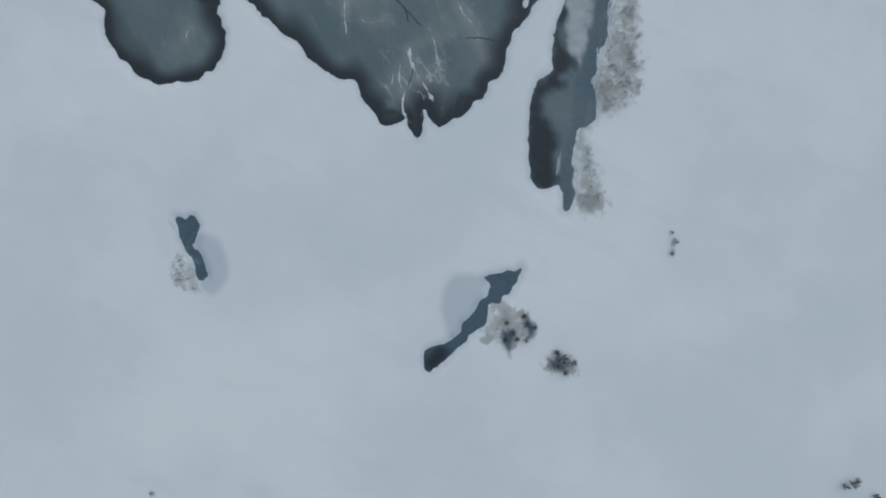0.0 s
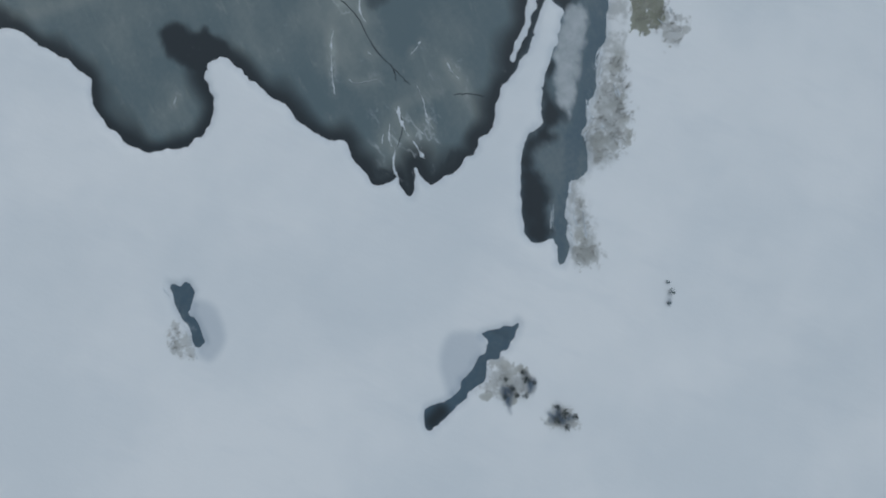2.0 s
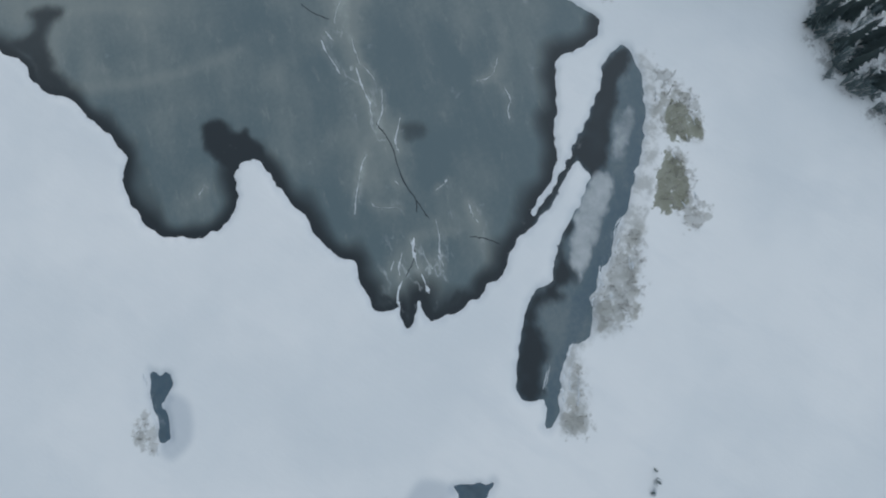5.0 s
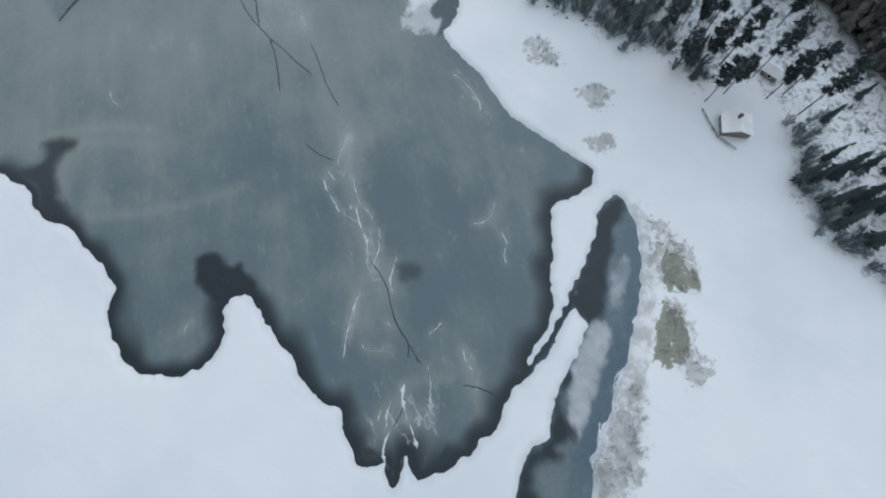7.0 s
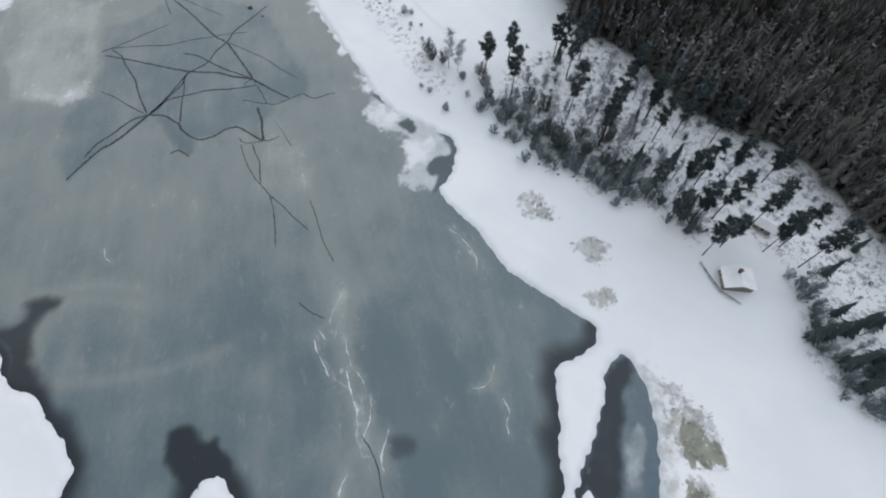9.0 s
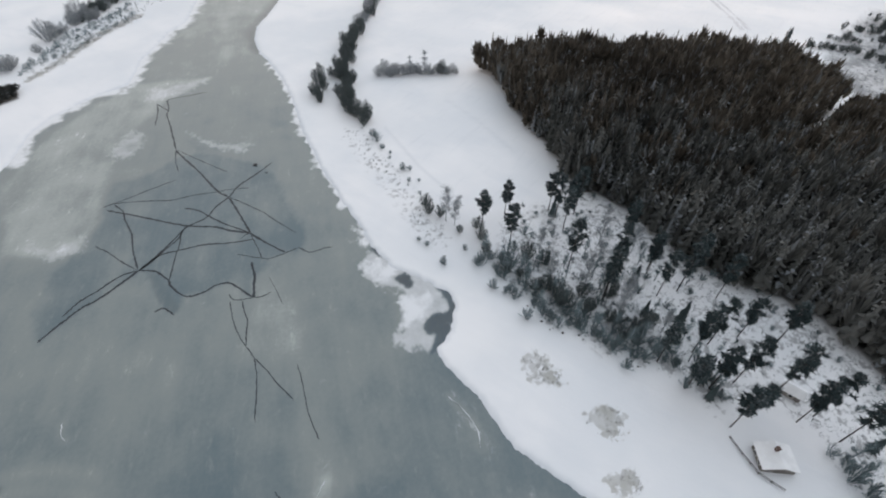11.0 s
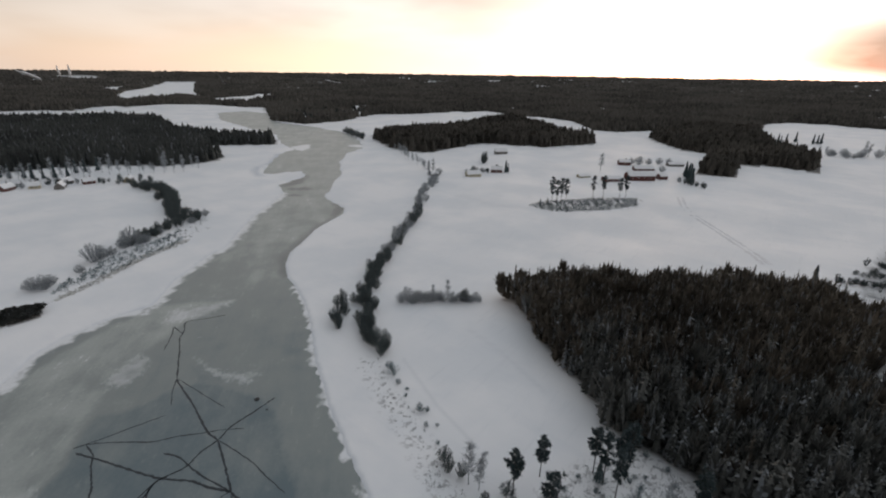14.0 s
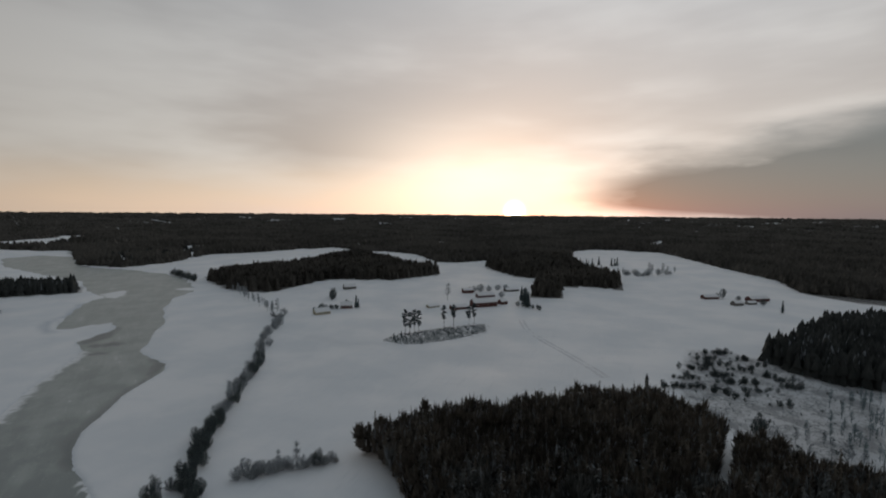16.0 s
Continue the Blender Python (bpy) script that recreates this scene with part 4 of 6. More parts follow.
RIDE = [(372, -16), (345, -9), (320, -2), (296, 5), (280, 10)]
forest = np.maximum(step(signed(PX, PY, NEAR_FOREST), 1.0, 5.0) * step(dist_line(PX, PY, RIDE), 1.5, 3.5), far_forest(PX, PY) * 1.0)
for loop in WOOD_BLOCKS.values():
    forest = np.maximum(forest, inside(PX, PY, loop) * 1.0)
wood = np.maximum.reduce([soft(SHORE_WOOD, 4, False), soft(ISLET, 3), 0.5 * near_line(BANK_PATH, 9)])
sedge = np.maximum(soft([(98.8, -3.6), (100.3, -7.7), (97.7, -13.7), (94.7, -15), (91.9, -9.2), (93.7, -6)], 1.2, True, 0.8, 81), soft([(87.4, -9.5), (88.3, -13.3), (83.2, -18.5), (77.8, -19.3), (74.3, -14.3), (80.4, -11)], 1.2, True, 0.8, 82))
wash = soft([(105.5, 8.5), (104.5, 3.6), (96.5, -2.6), (86.6, -7.9), (81, -10), (71.1, -13.8), (62.2, -16.8), (54.5, -20), (45.7, -21), (40.9, -17.2), (36.7, -17), (28, -24.1), (23.3, -25.8),
             (20.7, -20.8), (32, -15.5), (38.1, -13.5), (47.7, -12), (55, -10.5), (61.2, -10), (68.3, -8.5), (76.8, -6.5), (84.3, -4.7), (93.1, -0.3), (99.8, 3.9)], 1.8, True, 1.0, 83)
reed = np.maximum.reduce([{"a": 0.8, "b": 0.85, "c": 0.75, "d": 0.75}.get(k, 1.0) * soft(v, 2.5, True, 1.0, 84) for k, v in REEDBEDS.items()])
damp = np.maximum(soft(HOLE1_LIGHT, 1.2), soft(TRI_LIGHT, 1.2)) * 0.8 + 0.6 * step(water, -1.9, 0.3) + 0.9 * near_line(rounded(HOOK), 6.5)
slush = np.maximum.reduce([soft(loop, 0.55, False, 0.3, 120 + i) for i, loop in enumerate(SLUSH)])
track = np.maximum.reduce([0.5 * near_line([(200, 158), (186, 130), (178, 108)], 1.2),
                           # the 8 m wide one is a drift edge's soft shading, not a track
                           0.4 * near_line([(437, 293), (422, 250), (433, 223)], 8), 0.35 * near_line([(236, 150), (228, 128), (216, 104)], 1.5)])
FIELD = [(200, 160), (236, 190), (265, 158), (240, 118), (207, 84), (178, 95)]
BIG_FIELD = [(290, 240), (420, 320), (600, 440), (760, 340), (860, 200), (700, 80), (800, -40), (520, -10), (400, 20), (300, 150), (262, 175)]
field = np.maximum(soft(FIELD, 4, False), soft(BIG_FIELD, 20, False))
lift = np.clip(-water * 0.28, -0.6, 0.35) + 0.5 * step(-water, 3, 60) + 0.25 * wobble(PX, PY, 70, 21) * step(-water, 4, 30) + rise(PX, PY)
lift = lift + 1.5 * wobble(PX, PY, 210, 161) * soft(BIG_FIELD, 45, False)
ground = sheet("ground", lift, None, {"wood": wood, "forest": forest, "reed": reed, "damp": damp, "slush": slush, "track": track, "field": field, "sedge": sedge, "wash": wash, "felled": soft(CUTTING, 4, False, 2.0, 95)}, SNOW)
tagged(ground, "snow-covered river banks, fields and forest floor", "ground", kind="structure")



# ---------- helpers for things ----------
def mesh_of(name, verts, faces, mat, smooth=False):
    me = bpy.data.meshes.new(name)
    faces = np.asarray(faces)
    build_mesh(me, np.asarray(verts, float), faces)
    if smooth:
        me.polygons.foreach_set("use_smooth", np.ones(len(faces), bool))
    me.materials.append(mat)
    return me


def thing(name, label, category, group="", kind=""):
    return tagged(new(name), label, category, group, kind)


def part_mesh(name, me, parent, label=""):
    ob = new(name, me)
    ob.parent = parent
    return tagged(ob, label)


def part(name, bm, mat, parent, label=""):
    me = bpy.data.meshes.new(name)
    bm.to_mesh(me)
    bm.free()
    me.materials.append(mat)
    return part_mesh(name, me, parent, label)


def at(x, y, z=0.0, turn=0.0, size=1.0, tall=None):
    return Matrix.LocRotScale((x, y, z), Euler((0, 0, turn)), (size, size, tall or size))


def ground_z(x, y):
    i = min(max(np.searchsorted(GX, x) - 1, 0), len(GX) - 2)
    j = min(max(np.searchsorted(GY, y) - 1, 0), len(GY) - 2)
    return float(LIFT[i:i + 2, j:j + 2].min())


LIFT = lift.reshape(len(GX), len(GY))


class Soup:
    """Gathers triangles."""

    def __init__(self):
        self.v, self.f, self.n = [], [], 0

    def add(self, verts, faces):
        self.v.append(np.asarray(verts, float))
        self.f.append(np.asarray(faces, int) + self.n)
        self.n += len(verts)

    def tube(self, pts, radii, sides=5):
        """A tapering limb along points."""
        pts = np.asarray(pts, float)
        rings = []
        for i, p in enumerate(pts):
            d = pts[min(i + 1, len(pts) - 1)] - pts[max(i - 1, 0)]
            d = d / (np.linalg.norm(d) + 1e-9)
            a = np.cross(d, (0.31, 0.87, 0.37))
            a /= np.linalg.norm(a) + 1e-9
            b = np.cross(d, a)
            t = np.arange(sides) * 2 * math.pi / sides
            rings.append(p + radii[i] * (np.cos(t)[:, None] * a + np.sin(t)[:, None] * b))
        f = []
        for i in range(len(pts) - 1):
            for k in range(sides):
                p, q = i * sides + k, i * sides + (k + 1) % sides
                f += [(p, q, q + sides), (p, q + sides, p + sides)]
        self.add(np.vstack(rings), f)

    def mesh(self, name, mat, smooth=False):
        return mesh_of(name, np.vstack(self.v), np.vstack(self.f), mat, smooth)

    def arrays(self):
        return np.vstack(self.v), np.vstack(self.f)


def spruce_shape(rng, layers, teeth, slim=0.2, foot=0.08):
    """A conifer one unit tall: ragged skirts of boughs, one over the other."""
    s = Soup()
    for i in range(layers):
        k = i / layers
        z0, z1 = foot + (1 - foot) * k, min(1.0, foot + (1 - foot) * (k + 1.9 / layers))
        r = slim * (1 - k) ** 0.85 * rng.uniform(0.85, 1.15) + 0.012
        t = np.arange(teeth * 2) * math.pi / teeth + rng.uniform(0, 6.28)
        rad = r * np.where(np.arange(teeth * 2) % 2, 0.5, 1.0) * rng.uniform(0.75, 1.2, teeth * 2)
        z = z0 - 0.03 * (np.arange(teeth * 2) % 2 == 0) + rng.uniform(-0.015, 0.015, teeth * 2)
        ring = np.stack((rad * np.cos(t), rad * np.sin(t), z), -1)
        n = teeth * 2
        lean = rng.uniform(-0.01, 0.01, 2)
        s.add(np.vstack((ring, [(lean[0], lean[1], z1)])), [(j, (j + 1) % n, n) for j in range(n)])
    return s


def strew(name, shapes, places, mat, label, category, rng):
    """One joined mesh of many trees: places hold x, y, z, width, height."""
    vs, fs, n = [], [], 0
    pick = rng.randint(0, len(shapes), len(places))
    for k, (v, f) in enumerate(shapes):
        p = places[pick == k]
        if not len(p):
            continue
        a = rng.uniform(0, 6.283, len(p))
        c, s = np.cos(a)[:, None], np.sin(a)[:, None]
        x = (v[None, :, 0] * c - v[None, :, 1] * s) * p[:, 3:4] + p[:, 0:1]
        y = (v[None, :, 0] * s + v[None, :, 1] * c) * p[:, 3:4] + p[:, 1:2]
        z = v[None, :, 2] * p[:, 4:5] + p[:, 2:3]
        vs.append(np.stack((x, y, z), -1).reshape(-1, 3))
        fs.append((f[None] + (np.arange(len(p)) * len(v))[:, None, None]).reshape(-1, 3) + n)
        n += len(p) * len(v)
    me = mesh_of(name, np.vstack(vs), np.vstack(fs), mat)
    return tagged(new(name, me), label, category, kind="stuff")


def scatter(loop, gap, rng, ragged=0.0):
    pts = np.array(loop, float)
    lo, hi = pts.min(0), pts.max(0)
    gx, gy = np.meshgrid(np.arange(lo[0], hi[0], gap), np.arange(lo[1], hi[1], gap))
    x = (gx + rng.uniform(-0.48, 0.48, gx.shape) * gap).ravel()
    y = (gy + rng.uniform(-0.48, 0.48, gx.shape) * gap).ravel()
    ok = inside(x + ragged * rng.uniform(-1, 1, x.shape), y + ragged * rng.uniform(-1, 1, x.shape), loop)
    return x[ok], y[ok]


def fuzzy_shape(rng, blades, slim):
    """A conifer one unit tall for dense forest: a thin core and many narrow drooping boughs."""
    s = Soup()
    t = np.arange(5) * 1.2566 + rng.uniform(0, 6)
    ring = np.stack((0.45 * slim * np.cos(t), 0.45 * slim * np.sin(t), np.full(5, 0.12)), -1)
    s.add(np.vstack((ring, [(0, 0, 0.96)])), [(j, (j + 1) % 5, 5) for j in range(5)])
    for i in range(blades):
        k = 0.14 + 0.84 * (i + rng.rand()) / blades
        a = i * 2.4 + rng.uniform(-0.5, 0.5)
        r = slim * (1.02 - k) ** 0.7 * rng.uniform(0.75, 1.3)
        root = np.array((0, 0, k + 0.035))
        tip = np.array((math.cos(a) * r, math.sin(a) * r, k + rng.uniform(-0.045, 0.02)))
        side = np.array((-math.sin(a), math.cos(a), 0)) * (0.25 * r + 0.006)
        mid = root + (tip - root) * 0.45
        s.add([root, mid - side, tip, mid + side], [(0, 1, 2), (0, 2, 3)])
    s.add([(-0.008, 0, 0.9), (0.008, 0, 0.9), (0, 0, 1.02)], [(0, 1, 2)])
    return s


# ---------- the forest and the far woods ----------
rng = np.random.RandomState(7)


def lump_shape(rng, count):
    """A rounded leafless treetop one unit tall, made of many short sprays."""
    s = Soup()
    t = np.arange(5) * 1.2566
    s.add(np.vstack((np.stack((0.09 * np.cos(t), 0.09 * np.sin(t), np.full(5, 0.35)), -1), [(0, 0, 0.88)])), [(j, (j + 1) % 5, 5) for j in range(5)])
    for _ in range(count):
        d = rng.normal(size=3)
        d[2] = abs(d[2]) * 1.1 + 0.1
        d /= np.linalg.norm(d)
        p = np.array((0, 0, 0.5)) + d * (0.08, 0.08, 0.2)
        tip = np.array((0, 0, 0.52)) + d * (0.21, 0.21, 0.44) * rng.uniform(0.75, 1.1)
        side = np.cross(d, rng.normal(size=3))
        side *= 0.032 / (np.linalg.norm(side) + 1e-9)
        s.add([p - side, p + side, tip], [(0, 1, 2)])
    return s


SPRUCES = [fuzzy_shape(rng, 30, rng.uniform(0.16, 0.25)).arrays() for _ in range(8)]
LUMPS = [lump_shape(rng, 60).arrays() for _ in range(5)]


def broom_shape(rng, count):
    """A leafless crown one unit tall: upright fans of fine branches."""
    s = Soup()
    for _ in range(count):
        a, r = rng.uniform(0, 6.283), 0.17 * math.sqrt(rng.rand())
        p = np.array((math.cos(a) * r * 0.35, math.sin(a) * r * 0.35, rng.uniform(0.2, 0.55)))
        tip = np.array((math.cos(a) * r * 1.2, math.sin(a) * r * 1.2, p[2] + rng.uniform(0.3, 0.48) * (1 - 1.5 * r)))
        b = rng.uniform(0, 3.1416)
        side = np.array((math.cos(b), math.sin(b), 0)) * rng.uniform(0.016, 0.034)
        mid = (p + tip) / 2
        s.add([p, mid - side, tip, mid + side], [(0, 1, 2), (0, 2, 3)])
    return s


BROOMS = [broom_shape(rng, 44).arrays() for _ in range(6)]
SIMPLE = [spruce_shape(rng, 3, 4, 0.26, 0.02).arrays() for _ in range(6)]


def spire_shape(rng):
    """A far treetop one unit tall: a ragged cone."""
    s = Soup()
    t = np.arange(6) * 1.0472 + rng.uniform(0, 6)
    r = 0.5 * rng.uniform(0.6, 1.2, 6) * np.where(np.arange(6) % 2, 0.7, 1.1)
    ring = np.stack((r * np.cos(t), r * np.sin(t), rng.uniform(0.0, 0.25, 6)), -1)
    s.add(np.vstack((ring, [(rng.uniform(-0.1, 0.1), rng.uniform(-0.1, 0.1), rng.uniform(0.85, 1.15))])), [(j, (j + 1) % 6, 6) for j in range(6)])
    return s


SPIRES = [spire_shape(rng).arrays() for _ in range(8)]

x, y = scatter(NEAR_FOREST, 2.3, rng, 0.8)
edge = signed(x, y, NEAR_FOREST) + 2.2 * wobble(x, y, 24, 97) > 0.3
x, y = x[edge], y[edge]
ride = dist_line(x, y, RIDE)
x, y = x[ride > 3.2], y[ride > 3.2]
high = 16.0 + 2.2 * wobble(x, y, 45, 31) + rng.normal(0, 1.7, x.shape) + 3.5 * (rng.rand(len(x)) < 0.02)
patch = 0.7 * wobble(x, y, 60, 33) + rng.normal(0, 0.45, x.shape) + (x + 0.35 * y - 275) / 42
for name, ok, mat, label in (("spruce_forest", patch < -0.1, SPRUCE, "dense dark forest of snow-dusted spruces"), ("mixed_forest", patch >= -0.1, MIXED, "dense brown-green forest with frosted leafless crowns")):
    q = ok
    strew(name, SPRUCES + LUMPS[:3] + BROOMS[:2] if name == "spruce_forest" else SPRUCES[:4] + BROOMS[:4] + LUMPS, np.stack((x[q], y[q], np.full(q.sum(), 0.1), high[q] * rng.uniform(0.85, 1.25, q.sum()), high[q]), -1), mat, label, "forest", rng)

for name, loop in WOOD_BLOCKS.items():
    gap = {"shore_block": 1.6, "ridge_wood": 3.6}.get(name, 4.6)
    x, y = scatter(loop, gap, rng, 2)
    loose = signed(x, y, loop) > (0 if name == "shore_block" else 7 + 7 * wobble(x, y, 36, 151) + rng.normal(0, 3, x.shape))
    x, y = x[loose], y[loose]
    tall = (3.4 if name == "shore_block" else 17) + rng.normal(0, 0.5 if name == "shore_block" else 2.4, x.shape) + 1.5 * wobble(x, y, 90, 41)
    strew(name, LUMPS if name == "shore_block" else SIMPLE if name in ("west_wood", "ridge_wood") else SIMPLE + LUMPS[:2], np.stack((x, y, np.zeros(x.shape), tall * rng.uniform(0.85, 1.35, x.shape) * (2.2 if name == "shore_block" else 1), tall), -1), VAST_WOOD if name in ("farm_wood", "field_wood") else FAR_WOOD, "dark block of spruce and pine woodland", "woodland", rng)

# far woods, sparser and broader with distance
turn = rng.uniform(radians(-38), radians(98), 120000)
reach = 850 * np.exp(rng.rand(120000) * math.log(4850 / 850))
x, y = 60 + reach * np.cos(turn), 40 + reach * np.sin(turn)
ok = far_forest(x, y)
x, y, reach = x[ok], y[ok], reach[ok]
tall = 16 + rng.normal(0, 2.5, x.shape) + 3 * wobble(x, y, 300, 51)
strew("far_woods", SPIRES, np.stack((x, y, rise(x, y) - 1, 7 + 0.007 * reach, tall), -1), VAST_WOOD, "boundless dark conifer woods reaching the horizon", "woodland", rng)

x, y = scatter(HEADLAND, 13, rng)
sparse = ~far_forest(x, y) & (wobble(x, y, 60, 141) > -0.25)
x, y = x[sparse], y[sparse]
tall = rng.uniform(9, 17, x.shape)
strew("headland_trees", SIMPLE + LUMPS, np.stack((x, y, np.zeros(x.shape), tall * 1.2, tall), -1), FAR_WOOD, "scattered dark trees on a snowy headland", "woodland", rng)


# ---------- ice cracks and pressure ridges ----------
def ribbon(line, width, ragged, seed, height=0.0):
    """A strip along a line with uneven edges; with height it is a low ridge."""
    rng = np.random.RandomState(seed)
    pts = np.array(rounded(line, steps=9))
    d = np.gradient(pts, axis=0)
    d /= np.linalg.norm(d, axis=1)[:, None] + 1e-9
    side = np.stack((-d[:, 1], d[:, 0]), -1)
    pts = pts + side * rng.normal(0, ragged, len(pts))[:, None]
    ends = np.minimum(1, np.minimum(np.arange(len(pts)), np.arange(len(pts))[::-1]) / 3 + 0.25)
    w = (width * ends * rng.uniform(0.55, 1.3, len(pts)))[:, None] / 2
    if height:
        along_it = np.arange(len(pts)) * 0.9 + seed
        w = w * np.clip(0.85 + 0.75 * np.sin(0.6 * along_it) * np.sin(0.23 * along_it + seed), 0.08, 2.0)[:, None]
    n = len(pts)
    if not height:
        v = np.vstack((np.c_[pts - side * w, np.full(n, 0.02)], np.c_[pts + side * w, np.full(n, 0.02)]))
        rows = [(0, 1)]
    else:
        base = np.array([max(0.0, ground_z(*p) + 0.1) for p in pts])
        v = np.vstack((np.c_[pts - side * w, base - 0.06], np.c_[pts, base + height * rng.uniform(0.6, 1.4, n)], np.c_[pts + side * w, base - 0.06]))
        rows = [(0, 1), (1, 2)]
    f = [(a * n + i, a * n + i + 1, b * n + i + 1, b * n + i) for a, b in rows for i in range(n - 1)]
    return v, [q[::-1] for q in f]


for i, (width, line) in enumerate(CRACKS):
    v, f = ribbon(line, 1.25 * width, 0.07, i)
    part_mesh("ice_crack", mesh_of("ice_crack", v, f, CRACK), frozen_river, "dark open crack")
for i, (width, line) in enumerate(RIDGES):
    v, f = ribbon(line, width, 0.07, 60 + i, 0.12)
    part_mesh("ice_ridge", mesh_of("ice_ridge", v, f, RIDGE), frozen_river, "white crushed ice ridge")


# ---------- trees and shrubs, each built once and then copied ----------
def tufts(s, rng, centre, size, count, flat=0.6, blade=0.5):
    """A clump of needles or leaves: narrow blades pointing out of its middle."""
    for _ in range(count):
        d = rng.normal(size=3)
        d[2] *= flat
        d /= np.linalg.norm(d)
        a = np.cross(d, rng.normal(size=3))
        a /= np.linalg.norm(a) + 1e-9
        root = np.asarray(centre) + d * size * 0.1
        s.add([root + a * size * blade, root - a * size * blade, root + d * size * rng.uniform(0.8, 1.3)], [(0, 1, 2)])


def pine_meshes(rng, tall):
    wood, needles = Soup(), Soup()
    bend = rng.uniform(-0.5, 0.5, 2)
    spine = [np.array((bend[0] * k * k, bend[1] * k * k, tall * k)) for k in np.linspace(0, 1, 7)]
    wood.tube(spine, [0.18 * (1 - 0.85 * k) for k in np.linspace(0, 1, 7)], 6)
    for i in range(36):
        k = rng.uniform(0.42, 0.99)
        p = np.array((bend[0] * k * k, bend[1] * k * k, tall * k))
        a = rng.uniform(0, 6.283)
        out = (0.55 + 1.6 * math.sin(math.pi * min(1, (1.02 - k) / 0.6)) ** 0.7) * rng.uniform(0.5, 1.1)
        tip = p + np.array((math.cos(a) * out, math.sin(a) * out, out * rng.uniform(0.0, 0.35)))
        wood.tube([p, (p + tip) / 2 + (0, 0, 0.1), tip], [0.07, 0.045, 0.02], 3)
        tufts(needles, rng, tip, 0.95, 20, 0.9, 0.2)
        tufts(needles, rng, p + (tip - p) * 0.62, 0.9, 18, 0.9, 0.2)
    for _ in range(5):
        tufts(needles, rng, spine[-1] + rng.normal(0, 0.5, 3) * (1, 1, 0.6), 0.85, 16, 0.8, 0.2)
    return wood.mesh("trunk", BARK), needles.mesh("crown", PINE)


def spruce_meshes(rng, tall):
    wood = Soup()
    wood.tube([(0, 0, 0), (0, 0, tall * 0.5), (0, 0, tall * 0.97)], [0.2, 0.12, 0.02], 5)
    v, f = spruce_shape(rng, 9, 8, 0.17, 0.06).arrays()
    return wood.mesh("trunk", BARK), mesh_of("crown", v * (tall, tall, tall), f, PINE)


def bare_meshes(rng, tall, spread, stems, twigs, mat, girth=0.07):
    """A leafless tree or shrub: limbs that fork into fine twigs."""
    wood, fine = Soup(), Soup()
    tips = []
    if stems == 1:
        spine = [np.array((rng.uniform(-0.1, 0.1) * i, rng.uniform(-0.1, 0.1) * i, tall * k)) for i, k in enumerate(np.linspace(0, 0.95, 6))]
        wood.tube(spine, [0.17 * (1 - 0.9 * k) for k in np.linspace(0, 1, 6)], 5)
        for _ in range(34):
            k = rng.uniform(0.22, 0.93)
            p = np.array((0, 0, tall * k)) + (spine[-1] * (1, 1, 0)) * k
            a = rng.uniform(0, 6.283)
            out = spread * (1.05 - k) ** 0.6 * rng.uniform(0.5, 1.1)
            tip = p + np.array((math.cos(a) * out, math.sin(a) * out, out * rng.uniform(0.7, 1.5)))
            wood.tube([p, (p + tip) / 2 + (0, 0, -0.1), tip], [0.05, 0.035, 0.015], 3)
            tips.append((p, tip))
    else:
        for _ in range(stems):
            a, r = rng.uniform(0, 6.283), spread * math.sqrt(rng.rand())
            h = tall * rng.uniform(0.72, 1.0) * math.sqrt(1 - 0.86 * (r / spread) ** 2)
            p = np.array((math.cos(a) * r * 0.3, math.sin(a) * r * 0.3, 0))
            tip = np.array((math.cos(a) * r, math.sin(a) * r, h))
            wood.tube([p, (p + tip) / 2 * (0.9, 0.9, 1.05), tip], [0.045, 0.03, 0.012], 3)
            tips.append((p, tip))
    for _ in range(twigs):
        p, tip = tips[rng.randint(len(tips))]
        root = p + (tip - p) * (rng.uniform(0.3, 0.98) if stems == 1 else 1 - 0.75 * rng.rand() ** 1.6)
        d = (tip - p) / np.linalg.norm(tip - p) + rng.normal(0, 0.65 if stems == 1 else 0.8, 3)
        d /= np.linalg.norm(d)
        side = np.cross(d, rng.normal(size=3))
        side /= np.linalg.norm(side) + 1e-9
        reach = rng.uniform(0.45, 1.0) * ((0.16 if stems == 1 else 0.11) * tall + 0.25)
        fine.add([root + side * girth, root - side * girth, root + d * reach], [(0, 1, 2)])
    return wood.mesh("branch", mat), fine.mesh("crown", mat)


class Kind:
    """A kind of plant in a few builds, copied to its places."""

    def __init__(self, name, builds, parts, label, category, group):
        self.name, self.builds, self.parts = name, builds, parts
        self.tags = (label, category, group)
        self.first = [None] * len(builds)

    def put(self, x, y, size=1.0, which=None, label="", tall=None, z=None):
        k = rng.randint(len(self.builds)) if which is None else which
        m = at(x, y, ground_z(x, y) - 0.05 if z is None else z, rng.uniform(0, 6.283), size, tall)
        if self.first[k] is None:
            ob = thing(self.name, *self.tags)
            for name, me in zip(self.parts, self.builds[k]):
                part_mesh(name, me, ob)
            ob.matrix_basis = m
            self.first[k] = (ob, m)
        else:
            ob = copy_thing(self.first[k][0], m @ Matrix.Diagonal((*[1 / v for v in self.first[k][1].to_scale()], 1)))
        if label:
            ob["label"] = label
        return ob


